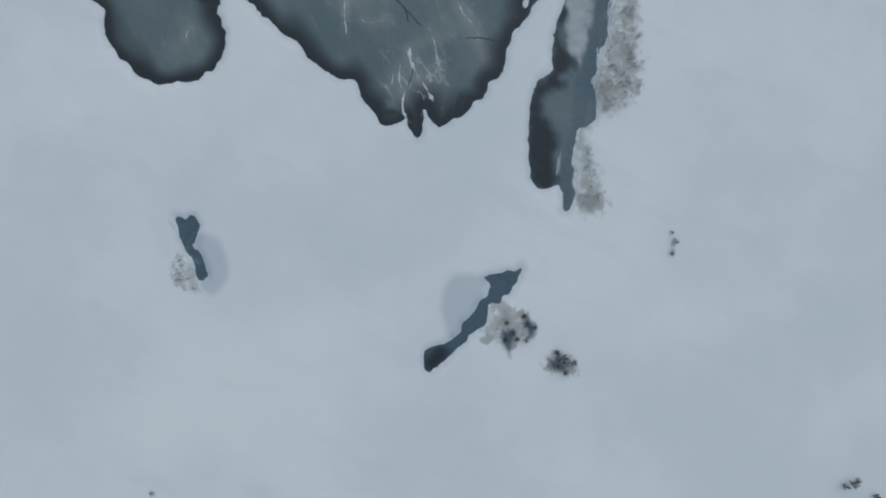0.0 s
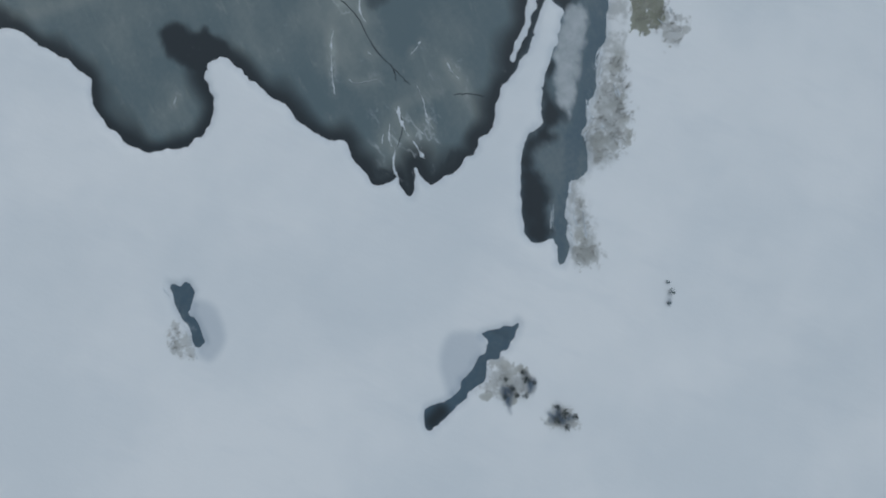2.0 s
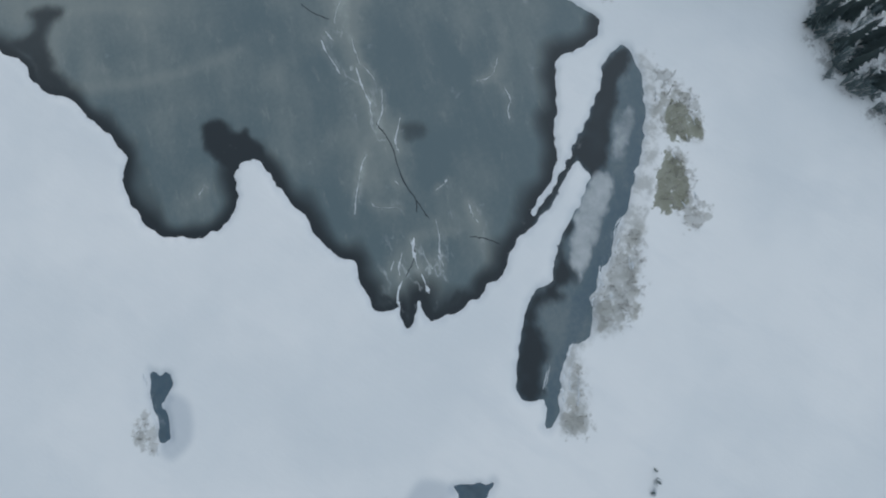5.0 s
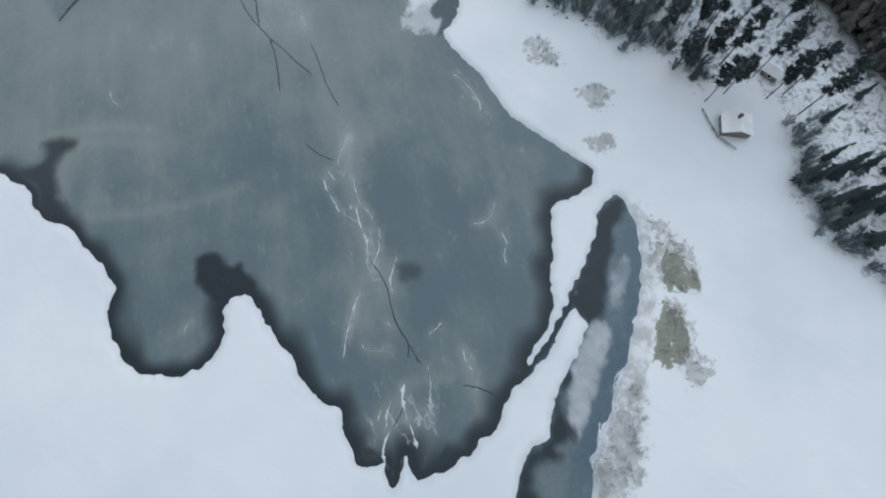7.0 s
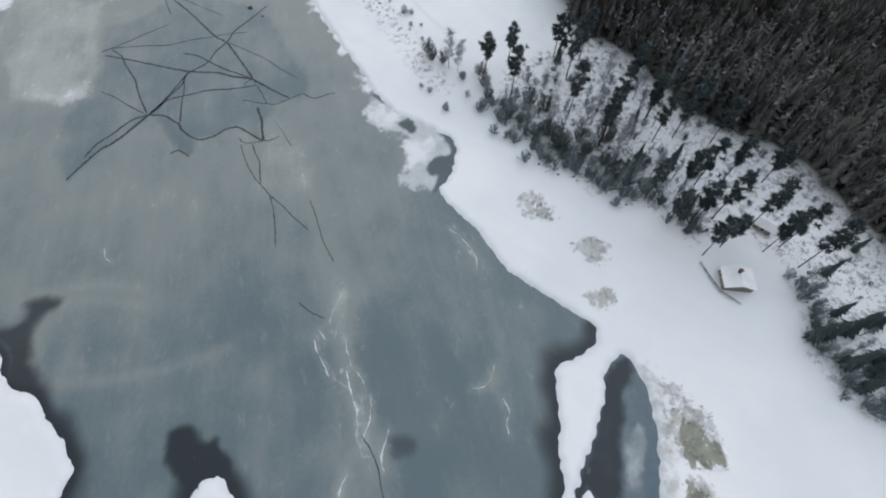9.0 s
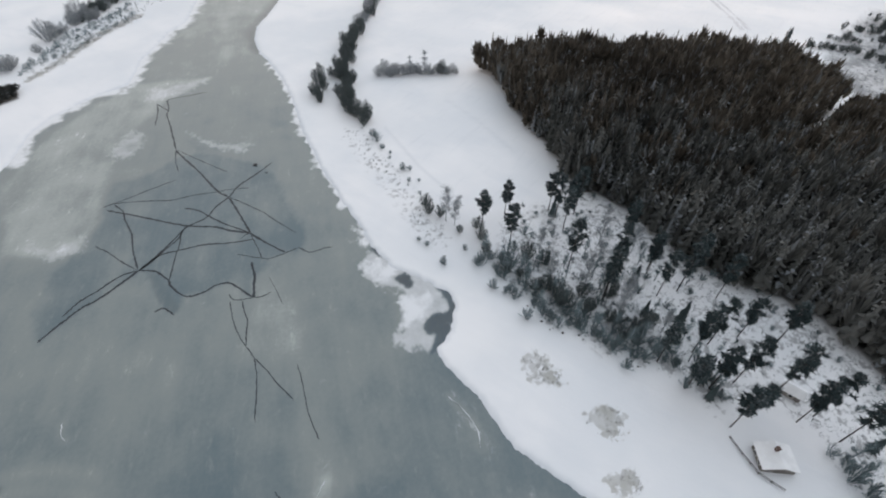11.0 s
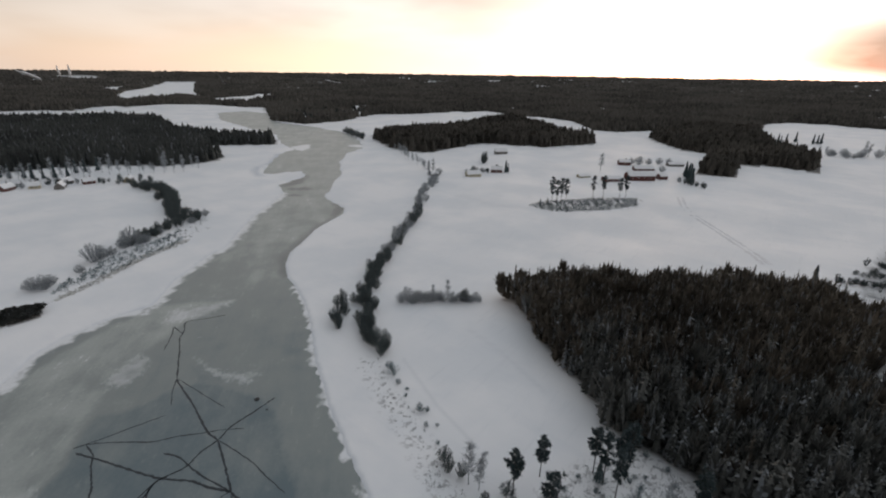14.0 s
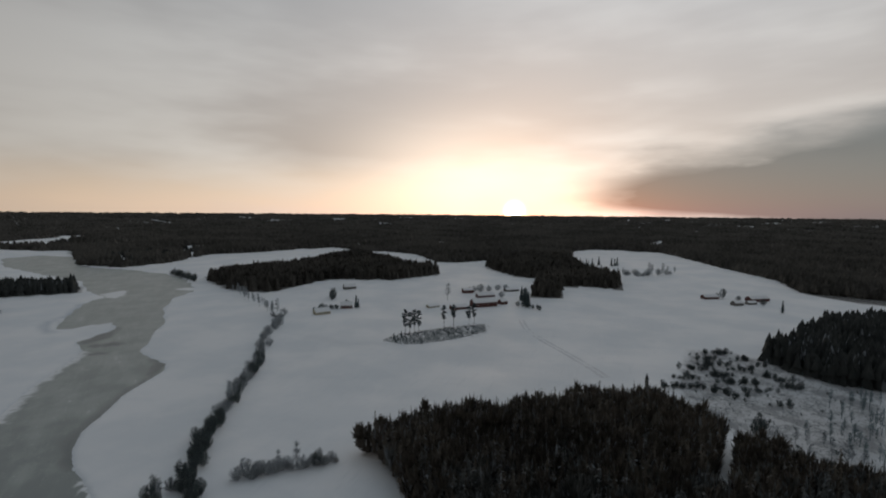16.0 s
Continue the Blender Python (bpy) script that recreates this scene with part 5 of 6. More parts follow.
rng = np.random.RandomState(11)
pines = Kind("pine_tree", [pine_meshes(rng, t) for t in (15.0, 17.0, 19.0, 21.0)], ("trunk", "crown"), "tall pine with bare trunk and dark green crown", "tree", "pines on the shore")
spruces = Kind("spruce_tree", [spruce_meshes(rng, t) for t in (8.0, 11.0, 14.0)], ("trunk", "crown"), "slender dark green spruce with drooping boughs", "tree", "young spruces")
birches = Kind("birch_tree", [bare_meshes(rng, t, 2.4, 1, 420, BIRCH_BARK) for t in (12.0, 15.0)], ("branch", "crown"), "leafless frosted birch with fine pale twigs", "tree", "bare birches")
shrubs = Kind("shrub", [bare_meshes(rng, t, w, 26, 1200, RIME_TWIG, 0.034) for t, w in ((3.0, 1.7), (4.2, 2.0), (5.5, 2.6))], ("branch", "crown"), "leafless grey shrub standing in snow", "shrub", "shrubs along the banks")
SHRUB_SHAPES = []
for tall, wide in ((3.0, 1.9), (4.0, 2.2)):
    twigs = bare_meshes(rng, tall, wide, 14, 420, RIME_TWIG, 0.05)[1]
    SHRUB_SHAPES.append((np.array([v.co for v in twigs.vertices]), np.array([p.vertices for p in twigs.polygons])))
frosted = Kind("frosted_bush", [bare_meshes(rng, t, w, 60, 2600, BIRCH_BARK, 0.045) for t, w in ((6.5, 3.6), (8.5, 4.8))], ("branch", "crown"), "broad leafless bush white with hoar frost", "bush", "frosted bushes")
saplings = Kind("sapling", [bare_meshes(rng, t, 1.7, 14, 600, TWIG, 0.07) for t in (3.5, 5.0)], ("branch", "crown"), "dark leafless sapling on the felled area", "shrub", "saplings on the felled area")
poles = Kind("young_birch", [bare_meshes(rng, t, 1.1, 1, 300, RIME_TWIG, 0.03) for t in (8.0, 10.5)], ("branch", "crown"), "thin bare young birch with rimed twigs", "tree", "young birches on the slope")
alders = Kind("alder_tree", [bare_meshes(rng, t, 3.1, 34, 1900, TWIG, 0.055) for t in (7.5, 10.0)], ("branch", "crown"), "dark leafless alder with many stems", "tree", "alders on the river bank")


def along(line, gap, spread):
    """Places strewn along a line."""
    pts = [Vector(p) for p in line]
    for a, b in zip(pts, pts[1:]):
        n = max(1, round((b - a).length / gap))
        side = Vector((a.y - b.y, b.x - a.x)).normalized()
        for i in range(n):
            yield tuple(a.lerp(b, (i + rng.uniform(0.1, 0.9)) / n) + side * rng.normal(0, spread))


# the wooded shore by the cabin
pines.put(142.4, 6.5, 1.0, 1)
pines.put(156.9, -0.6, 1.0, 3)
for x, y, k in ((152.8, -6.5, 1), (156.7, -9.7, 2), (153.2, -15.5, 3), (158.2, 19.3, 1), (163.2, 16.4, 2), (155, 8.3, 2), (150.5, 26.2, 1),
                (162, 45.8, 3), (175.4, 47.4, 2), (181.1, 38.4, 1), (169.6, 91.1, 0), (179.4, 87.8, 0), (166.2, 78.8, 1), (187.7, 72.4, 2), (184, 67.8, 1),
                (193.3, 67.9, 2), (161.6, 45.4, 3), (189.6, 48.6, 1), (179.6, 38, 1), (172.4, 32.8, 2), (177.8, 28.3, 2), (168.6, 59.2, 2), (190, 76, 1), (195, 70, 0),
                (147.5, 3.5, 0), (150, 13, 1), (146.5, 18, 0), (171, 10, 1), (176, 0.5, 0), (182, 18, 2), (186, 27, 1)):
    pines.put(x, y, rng.uniform(0.92, 1.05), k)
for x, y, k in ((166.6, -26.2, 0), (154.7, -21.4, 0), (150.9, 15.6, 1), (165.9, 65.3, 0), (171.6, 40.1, 1), (163.5, 33.9, 0), (165.7, 24.9, 1), (134.9, -22.8, 1), (136.9, -25.6, 1),
                (132.3, -31.1, 2), (128.9, -35.4, 1), (144.3, -26, 0), (137.5, -36.3, 2), (153, 33, 0), (147, 12.5, 0), (141, -29, 2), (134, -37, 2), (139, -42, 2), (146, -34, 1),
                (129, -43, 2), (134, -48, 2), (150, -40, 1), (145, -47, 2), (127, -52, 2), (139, -55, 2), (189, 74, 0)):
    spruces.put(x, y, rng.uniform(0.85, 1.1), k)
SCRUB_LINE = [(158, 83), (153, 70), (147, 57), (149.5, 49), (146.8, 38.5), (149.5, 30.5), (151.5, 21), (145, 11)]
for x, y in along(SCRUB_LINE, 1.15, 2.4):
    shrubs.put(x + 1.5, y, rng.uniform(0.7, 1.15))
for x, y in along([(157, 76), (155, 60), (154, 45), (156, 30)], 2.6, 3.0):
    alders.put(x + 2, y, rng.uniform(0.55, 0.95))
for x, y in along([(150, -16), (142, -21), (133, -24), (131, -30), (125, -36), (123, -44), (119, -54)], 1.7, 1.8):
    shrubs.put(x + 1.2, y, rng.uniform(0.6, 1.1))
for x, y, s in ((160, 62, 0.9), (163, 52, 1.0), (158, 40, 0.9), (167, 48, 1.1), (172, 52, 1.0), (176, 62, 0.9), (183, 55, 1.1), (186, 45, 1.0), (170, 70, 0.8), (160, 28, 0.8), (164, 40, 1.0)):
    birches.put(x, y, s)
for x, y in zip(*scatter(SHORE_WOOD, 6.4, rng)):
    if math.hypot(x - 147, y + 4) > 11 and math.hypot(x - 160, y + 6) > 9:
        shrubs.put(x, y, rng.uniform(0.35, 0.8))
for line, gap, wide in ((SCRUB_LINE, 3.0, 2.5), ([(163, 70), (160, 50), (162, 30), (158, 12)], 5.0, 4.0), ([(178, 66), (176, 45), (174, 22)], 7.0, 4.0), ([(150, -20), (138, -27), (130, -38)], 4.0, 3.0)):
    for x, y in along(line, gap, wide):
        poles.put(x + 3, y, rng.uniform(0.7, 1.1))
# field corner and the open bank
for x, y, s in ((165, 102.8, 1.05), (170.1, 101.1, 0.7), (165, 99.3, 0.75)):
    birches.put(x, y, s)
for x, y, s in ((167.8, 113.3, 0.8), (165.5, 110, 0.7), (166, 106, 0.6), (163, 96, 0.5), (168, 92, 0.75), (164, 88, 0.7), (160, 84, 0.7)):
    alders.put(x, y, s)
for x, y, s in ((147.7, 92.3, 0.8), (151.6, 101.4, 0.6), (149.4, 93.2, 0.5), (152, 105, 0.5), (154, 84, 0.8), (157, 90, 0.5), (180.3, 133.2, 0.9), (181.5, 131, 0.6), (187, 149, 0.8),
                (183, 142, 0.5), (176, 127, 0.5), (172, 119, 0.45), (190, 154, 0.9), (192, 158, 1.0), (186, 144, 0.5), (178, 124, 0.4), (170, 115, 0.4)):
    shrubs.put(x, y, s)

# the line of trees down the river's east bank
for x, y in along([(491, 368), (445, 337), (396, 311)], 8, 2.0):
    frosted.put(x, y, rng.uniform(0.6, 1.0))
for x, y in along([(396, 311), (355, 280), (323, 264), (299, 252), (271, 236)], 3.2, 1.8):
    (alders if rng.rand() < 0.65 else frosted).put(x, y, rng.uniform(0.6, 0.95))
for x, y in along([(271, 236), (250, 224), (229, 209), (212, 193), (203, 180), (197, 166)], 1.8, 2.2):
    alders.put(x, y, rng.uniform(0.7, 1.0))
for x, y in along([(222, 214), (206, 204), (199, 196)], 2.6, 2.2):
    alders.put(x, y, rng.uniform(0.6, 1.0))
for x, y, s in ((299, 252.7, 1.0), (296, 250, 0.8), (324, 265, 0.7), (214, 207, 0.6), (372, 292, 0.7)):
    birches.put(x, y, s)
for x, y in along([(236, 193), (247, 181), (262, 160)], 2.0, 1.0):
    (frosted if rng.rand() < 0.86 else birches).put(x, y, rng.uniform(0.45, 0.95))
alders.put(256.5, 166.5, 0.85)

# the west bank
for x, y, s in ((133, 347, 1.35), (129, 350, 1.2), (137, 350, 1.0), (163, 369, 1.5), (168, 372, 1.3), (174, 374, 1.0), (184, 382, 1.3), (190, 386, 1.5), (196, 391, 1.1), (152, 358, 0.8)):
    frosted.put(x, y, s)
for x, y in along([(195, 388), (212, 398), (228, 404)], 2.6, 3.0):
    alders.put(x, y, rng.uniform(0.6, 1.0))
for x, y in along([(242, 404), (237, 418), (240, 436), (250, 462), (262, 492), (269, 515), (264, 545), (258, 556)], 1.7, 3.6):
    alders.put(x, y, rng.uniform(0.75, 1.15))
def thicket(name, lines, gap, spread, low, high, label):
    """A belt of low shrubs too many to count, in one mesh."""
    places = np.array([(x, y, ground_z(x, y) - 0.05, k, k) for line in lines for x, y in along(line, gap, spread) for k in [rng.uniform(low, high)]])
    strew(name, SHRUB_SHAPES, places, RIME_TWIG, label, "shrubs", rng)


thicket("shore_thicket", [[(160, 82), (156, 70), (150, 57), (152, 49), (150, 38), (152, 30), (153, 20)], [(164, 78), (160, 66), (156, 54), (157, 44), (155, 33), (157, 22)], [(168, 74), (166, 60), (163, 46), (162, 32)]], 1.7, 1.8, 0.35, 0.95,
        "tangled rimed undergrowth along the wooded shore")
thicket("west_bank_thicket", [[(150, 350), (172, 366), (195, 374), (214, 384)], [(138, 344), (160, 352), (184, 364), (206, 374), (222, 388)], [(132, 338), (156, 346), (180, 354), (205, 364), (216, 372)]], 1.6, 1.5, 0.35, 0.9,
        "belts of low rimed shrubs on the snowy west bank")
for x, y in along([(186, 380), (200, 389), (214, 398)], 1.7, 3.0):
    (frosted if rng.rand() < 0.5 else alders).put(x, y, rng.uniform(0.5, 0.85))
for x, y in along([(228, 404), (246, 408), (252, 414)], 3.0, 3.0):
    frosted.put(x, y, rng.uniform(0.5, 0.8))

# rows of bare trees at the far fields
for x, y in along([(598, 521), (560, 470), (525, 415), (491, 370)], 8, 1.5):
    birches.put(x, y, rng.uniform(0.7, 1.0))
for x, y in along([(980, 40), (974, 7), (986, -21), (1011, -55), (1030, -80)], 7, 5):
    (frosted if rng.rand() < 0.6 else birches).put(x, y, rng.uniform(1.0, 1.6))
for x, y, s in ((1089, 80, 1.3), (1112, 69, 1.2), (1130, 56, 1.4), (1121, 31, 1.3), (1126, 25, 1.2), (1131, 20, 1.4), (1095, 76, 1.0)):
    spruces.put(x, y, s, 2, "lone dark conifer on a far snowfield")
for x, y in along([(170, 690), (235, 660), (272, 636), (312, 606), (345, 618)], 6, 9):
    birches.put(x, y, rng.uniform(0.8, 1.4))
for x, y in along([(150, 700), (215, 672), (262, 650)], 9, 8):
    spruces.put(x, y, rng.uniform(0.9, 1.3), 2)
for x, y in along([(445, 337), (396, 311), (355, 280), (323, 264), (271, 236)], 17, 1.5):
    birches.put(x, y, rng.uniform(0.6, 0.9))

# the islet in the field
for x, y, k in ((463, 214, 3), (466, 211, 2), (471, 209, 3), (475, 206, 2), (507, 193, 2), (515, 186, 1), (519, 172, 1), (524, 168, 2)):
    pines.put(x, y, rng.uniform(1.05, 1.2), k, "tall pine with bare trunk on a scrubby field islet")
for x, y, k in ((450, 219, 0), (459, 216, 0)):
    spruces.put(x, y, 0.9, k)


# ---------- buildings ----------
def box(bm, cx, cy, cz, sx, sy, sz):
    return bmesh.ops.create_cube(bm, size=1, matrix=Matrix.LocRotScale((cx, cy, cz), None, (sx, sy, sz)))


def house(name, x, y, long, wide, wall, roof, turn, boards, label, category, chimney=True, windows=3, doors=1, group=""):
    """A gabled building: board walls, a snow-laden roof, windows, doors and a chimney."""
    ob = thing(name, label, category, group)
    bm = bmesh.new()
    a, b = long / 2, wide / 2
    ring = [bm.verts.new(p) for p in ((-a, -b, 0), (a, -b, 0), (a, b, 0), (-a, b, 0))]
    top = [bm.verts.new(p) for p in ((-a, -b, wall), (a, -b, wall), (a, b, wall), (-a, b, wall))]
    ridge = [bm.verts.new(p) for p in ((-a, 0, wall + roof), (a, 0, wall + roof))]
    for f in ((ring[0], ring[1], top[1], top[0]), (ring[2], ring[3], top[3], top[2]), (ring[1], ring[2], top[2], ridge[1], top[1]), (ring[3], ring[0], top[0], ridge[0], top[3]), tuple(ring[::-1])):
        bm.faces.new(f)
    part("wall", bm, boards, ob)
    for side in (-1, 1):
        bm = bmesh.new()
        slope = math.atan2(roof, b)
        length = math.hypot(roof, b) + 0.5
        box(bm, 0, 0, 0, long + 0.9, length, 0.28)
        bmesh.ops.bevel(bm, geom=bm.edges[:], offset=0.09, segments=1, affect="EDGES")
        bm.transform(Matrix.Translation((0, side * (b + 0.4) / 2, wall + roof / 2 - 0.05)) @ Matrix.Rotation(-side * slope, 4, "X"))
        part("roof", bm, ROOF_SNOW, ob, "roof slope under thick snow")
    if chimney:
        bm = bmesh.new()
        box(bm, long * 0.18, 0.3, wall + roof + 0.35, 0.7, 0.7, 1.5)
        box(bm, long * 0.18, 0.3, wall + roof + 1.15, 0.85, 0.85, 0.2)
        part("chimney", bm, BRICK, ob, "brick chimney")
    for side in (-1, 1):
        for i in range(windows):
            bm = bmesh.new()
            u = -a + long * (i + 0.75) / (windows + 0.5)
            box(bm, u, side * (b + 0.02), wall * 0.58, 1.3, 0.10, 1.3)
            frame_ob = part("window", bm, WHITE, ob, "white window frame")
            bm = bmesh.new()
            box(bm, u, side * (b + 0.06), wall * 0.58, 1.0, 0.06, 1.0)
            part("pane", bm, DARKPANE, frame_ob)
    for i in range(doors):
        bm = bmesh.new()
        box(bm, -a - 0.03, (i - (doors - 1) / 2) * 2.2, 1.05, 0.1, 1.1 if wide < 9 else 2.4, 2.1)
        part("door", bm, GREYWOOD, ob)
    ob.matrix_basis = at(x, y, ground_z(x, y) - 0.15, turn)
    return ob


def beam(bm, a, b, w):
    """A squared log between two places."""
    a, b = Vector(a), Vector(b)
    bmesh.ops.create_cube(bm, size=1, matrix=Matrix.Translation((a + b) / 2) @ (b - a).to_track_quat("X", "Z").to_matrix().to_4x4() @ Matrix.Diagonal(((b - a).length, w, w, 1)))


house("log_cabin", 139.6, -3.0, 5.4, 7.2, 2.2, 1.3, radians(28), GREYWOOD, "small lakeside log cabin with a snow-covered roof", "cabin", True, 2)
house("shed", 160.2, -4.2, 4.4, 3.0, 2.2, 1.1, radians(-96), GREYWOOD, "small grey wooden shed under snow among pines", "shed", False, 1)
rail = thing("terrace_rail", "dark wooden railing round the cabin's snowy terrace", "railing")
RAIL = [(139.7, 6.1), (137.2, 3.0), (134.6, -0.8), (133.9, -6.2)]
for a, b in zip(RAIL, RAIL[1:]):
    bm = bmesh.new()
    beam(bm, (*a, 1.35), (*b, 1.35), 0.12)
    part("rail", bm, BARK, rail)
    bm = bmesh.new()
    beam(bm, (*a, 0.85), (*b, 0.85), 0.08)
    part("rail", bm, BARK, rail)
    for k in (0.0, 0.5):
        bm = bmesh.new()
        p = Vector(a).lerp(Vector(b), k)
        beam(bm, (p.x, p.y, 0.1), (p.x, p.y, 1.5), 0.14)
        part("post", bm, BARK, rail)

# the farm across the field
FARM = "farm buildings"
house("barn", 620, 182, 30, 12, 5.6, 4.4, radians(-49), RED, "long red board barn with a snow-covered roof", "barn", False, 4, 1, FARM)
house("cowshed", 594, 204, 20, 9, 3.2, 2.6, radians(-51), RED, "low red wooden cowshed under snow", "barn", False, 3, 1, FARM)
house("granary", 643, 164, 9, 8, 4.2, 2.6, radians(-40), RED, "tall red wooden granary under snow", "barn", False, 1, 1, FARM)
house("stable", 680, 194, 24, 9, 3.6, 2.8, radians(-52), RED, "red wooden stable with a snowy roof", "barn", False, 4, 1, FARM)
house("farmhouse", 695, 222, 14, 8, 4.2, 2.8, radians(-55), RED, "red wooden farmhouse with a snowy roof and chimney", "house", True, 4, 1, FARM)
house("machine_shed", 745, 172, 20, 9, 3.0, 2.2, radians(-50), GREYWOOD, "grey machine shed under snow behind the barn", "shed", False, 2, 1, FARM)
house("greenhouse", 596, 236, 14, 8, 2.2, 1.8, radians(-40), YELLOW, "pale snow-covered greenhouse beside the farm", "greenhouse", False, 3, 1, FARM)
birches.put(632, 230, 1.5, 1)
for x, y, s in ((712, 208, 1.4), (725, 200, 1.3), (704, 216, 1.1), (740, 190, 1.1), (690, 175, 1.0), (755, 182, 1.2)):
    frosted.put(x, y, s)
for x, y in along([(692, 148), (668, 142), (648, 136), (636, 130)], 4, 2):
    spruces.put(x, y, rng.uniform(1.0, 1.35), 2)
for x, y in along([(640, 138), (622, 128), (614, 118)], 5, 4):
    alders.put(x, y, rng.uniform(0.7, 1.0))

def rut(line, shift, width, parent):
    """A wheel rut along a line: a low raised strip, its shadow put into the colour."""
    pts = np.array(rounded(line, steps=12))
    d = np.gradient(pts, axis=0)
    d /= np.linalg.norm(d, axis=1)[:, None]
    side = np.stack((-d[:, 1], d[:, 0]), -1)
    w = width * rng.uniform(0.7, 1.2, len(pts))[:, None] / 2
    mid = pts + side * (shift + rng.normal(0, 0.12, len(pts))[:, None])
    z = np.array([ground_z(*p) + 0.28 for p in mid])
    v = np.vstack((np.c_[mid - side * w, z - 0.3], np.c_[mid, z], np.c_[mid + side * w, z - 0.3]))
    n = len(pts)
    part_mesh("rut", mesh_of("rut", v, [(r * n + i + 1, r * n + i, r * n + n + i, r * n + n + i + 1) for r in (0, 1) for i in range(n - 1)], RUT, True), parent)


farm_track = tagged(new("farm_track"), "snowy farm track with two wheel ruts", "track", kind="structure")
for shift in (-2.0, 2.0):
    rut(FARM_ROAD, shift, 3.2, farm_track)

# the small holding nearer the river
HOLDING = "small holding buildings"
house("cottage", 518, 334, 16, 9, 3.4, 3.6, radians(-35), YELLOW, "pale wooden cottage with a snow-covered roof", "house", True, 3, 1, HOLDING)
house("outhouse", 536, 346, 7, 5, 2.6, 1.8, radians(-35), GREYWOOD, "grey wooden outhouse under snow", "shed", False, 1, 1, HOLDING)
house("red_cottage", 556, 326, 13, 9, 3.8, 3.6, radians(-60), RED, "red wooden cottage with a snowy roof", "house", True, 3, 1, HOLDING)
house("hay_barn", 672, 388, 17, 9, 4.0, 3.8, radians(-45), GREYWOOD, "dark hay barn alone on the snowy field", "barn", False, 2, 1, HOLDING)
for x, y, s in ((600, 370, 1.6), (596, 368, 1.4), (603, 374, 1.2), (540, 348, 1.1), (534, 344, 0.9), (546, 332, 0.8)):
    alders.put(x, y, s)
for x, y, s in ((526, 342, 0.8), (532, 338, 0.9), (545, 340, 0.8), (550, 336, 0.7), (566, 332, 0.8), (528, 350, 0.7), (590, 366, 1.0), (608, 378, 0.9)):
    alders.put(x, y, s)
spruces.put(560, 316, 1.1, 2)
spruces.put(563, 315, 0.8, 2)
frosted.put(545, 338, 0.9)

# farm on the far field to the south-east
EASTFARM = "farm on the far field"
house("byre", 772, -82, 20, 9, 3.4, 2.6, radians(-62), RED, "dark red byre with a snow-covered roof", "barn", False, 3, 1, EASTFARM)
house("long_barn", 775, -136, 28, 10, 4.2, 3.0, radians(-58), RED, "long dark red barn on a snowy field", "barn", False, 4, 1, EASTFARM)
house("dwelling", 735, -104, 12, 8, 3.6, 2.6, radians(-55), GREYWOOD, "grey farm dwelling with a snowy roof", "house", True, 3, 1, EASTFARM)
house("woodshed", 748, -122, 12, 6, 2.6, 1.8, radians(-58), GREYWOOD, "low grey woodshed under snow", "shed", False, 2, 1, EASTFARM)
for x, y, s in ((786, -100, 1.4), (778, -92, 1.1), (762, -112, 1.1), (745, -134, 1.2)):
    alders.put(x, y, s)
spruces.put(700, -140, 0.9, 1)
spruces.put(716, -145, 0.9, 2)

# hamlet under the west wood
HAMLET = "hamlet houses"
for x, y, long, turn, mat, label in ((180, 630, 12, 35, RED, "red wooden hamlet house with a snowy roof"), (199, 622, 9, -20, YELLOW, "pale wooden hamlet house under snow"),
                                     (214, 604, 11, 62, GREYWOOD, "grey wooden hamlet house under snow"), (238, 606, 10, -5, RED, "small red hamlet house under snow"),
                                     (266, 584, 8, 48, YELLOW, "pale timber hamlet house with snowy roof"), (224, 622, 10, 20, GREYWOOD, "grey hamlet barn beneath the wood")):
    house("hamlet_house", x, y, long, 7.5, 3.2, 3.4, radians(turn), mat, label, "house", True, 2, 1, HAMLET)
for x, y in along([(160, 640), (190, 632), (225, 618), (262, 592), (280, 570)], 4, 5):
    alders.put(x, y, rng.uniform(0.4, 0.95))

for x, y, long in ((454, -12, 16), (429, 0, 12), (412, -6, 14), (499, -33, 20), (442, -25, 20), (431, -30, 16), (411, -20, 15), (405, -26, 9), (476, -55, 8), (444, -59, 12), (432, -62, 14),
                   (408, 6, 9), (406, 11, 7), (435, -41, 16), (451, -55, 10), (466, -24, 18), (478, -22, 12), (420, -42, 12), (398, -46, 7), (462, -42, 14), (488, -46, 10)):
    for _ in range(round(long * 0.75)):
        u, v = rng.normal(0, 0.33) * long, rng.normal(0, 1.3)
        saplings.put(x + 0.24 * u + v, y - 0.97 * u, rng.uniform(0.6, 1.25))
cx, cy = scatter(CUTTING, 16, rng)
for x, y in zip(cx, cy):
    saplings.put(x, y, rng.uniform(0.25, 0.6))
for x, y, k in ((358, -24, 1.0), (361, -27, 0.85), (355, -21, 0.8)):
    alders.put(x, y, k)
for x, y in along([(425, -96), (392, -82), (360, -62), (338, -54)], 2.2, 8):
    poles.put(x, y, rng.uniform(0.7, 1.1))
spruces.put(378, 27, 1.25, 2, "lone slender spruce at the forest's edge")
for x, y in along([(352, -30), (335, -52), (318, -72)], 4, 8):
    birches.put(x, y, rng.uniform(0.5, 0.8))
for x, y in along([(700, 745), (672, 690), (652, 640)], 6, 4):
    alders.put(x, y, rng.uniform(1.0, 1.4))
house("boat_shed", 489, 366, 8, 5.5, 2.6, 2.4, radians(-40), GREYWOOD, "small grey shed at the end of the tree line", "shed", False, 1)
birches.put(494, 372, 1.2, 1)
frosted.put(497, 366, 1.0)
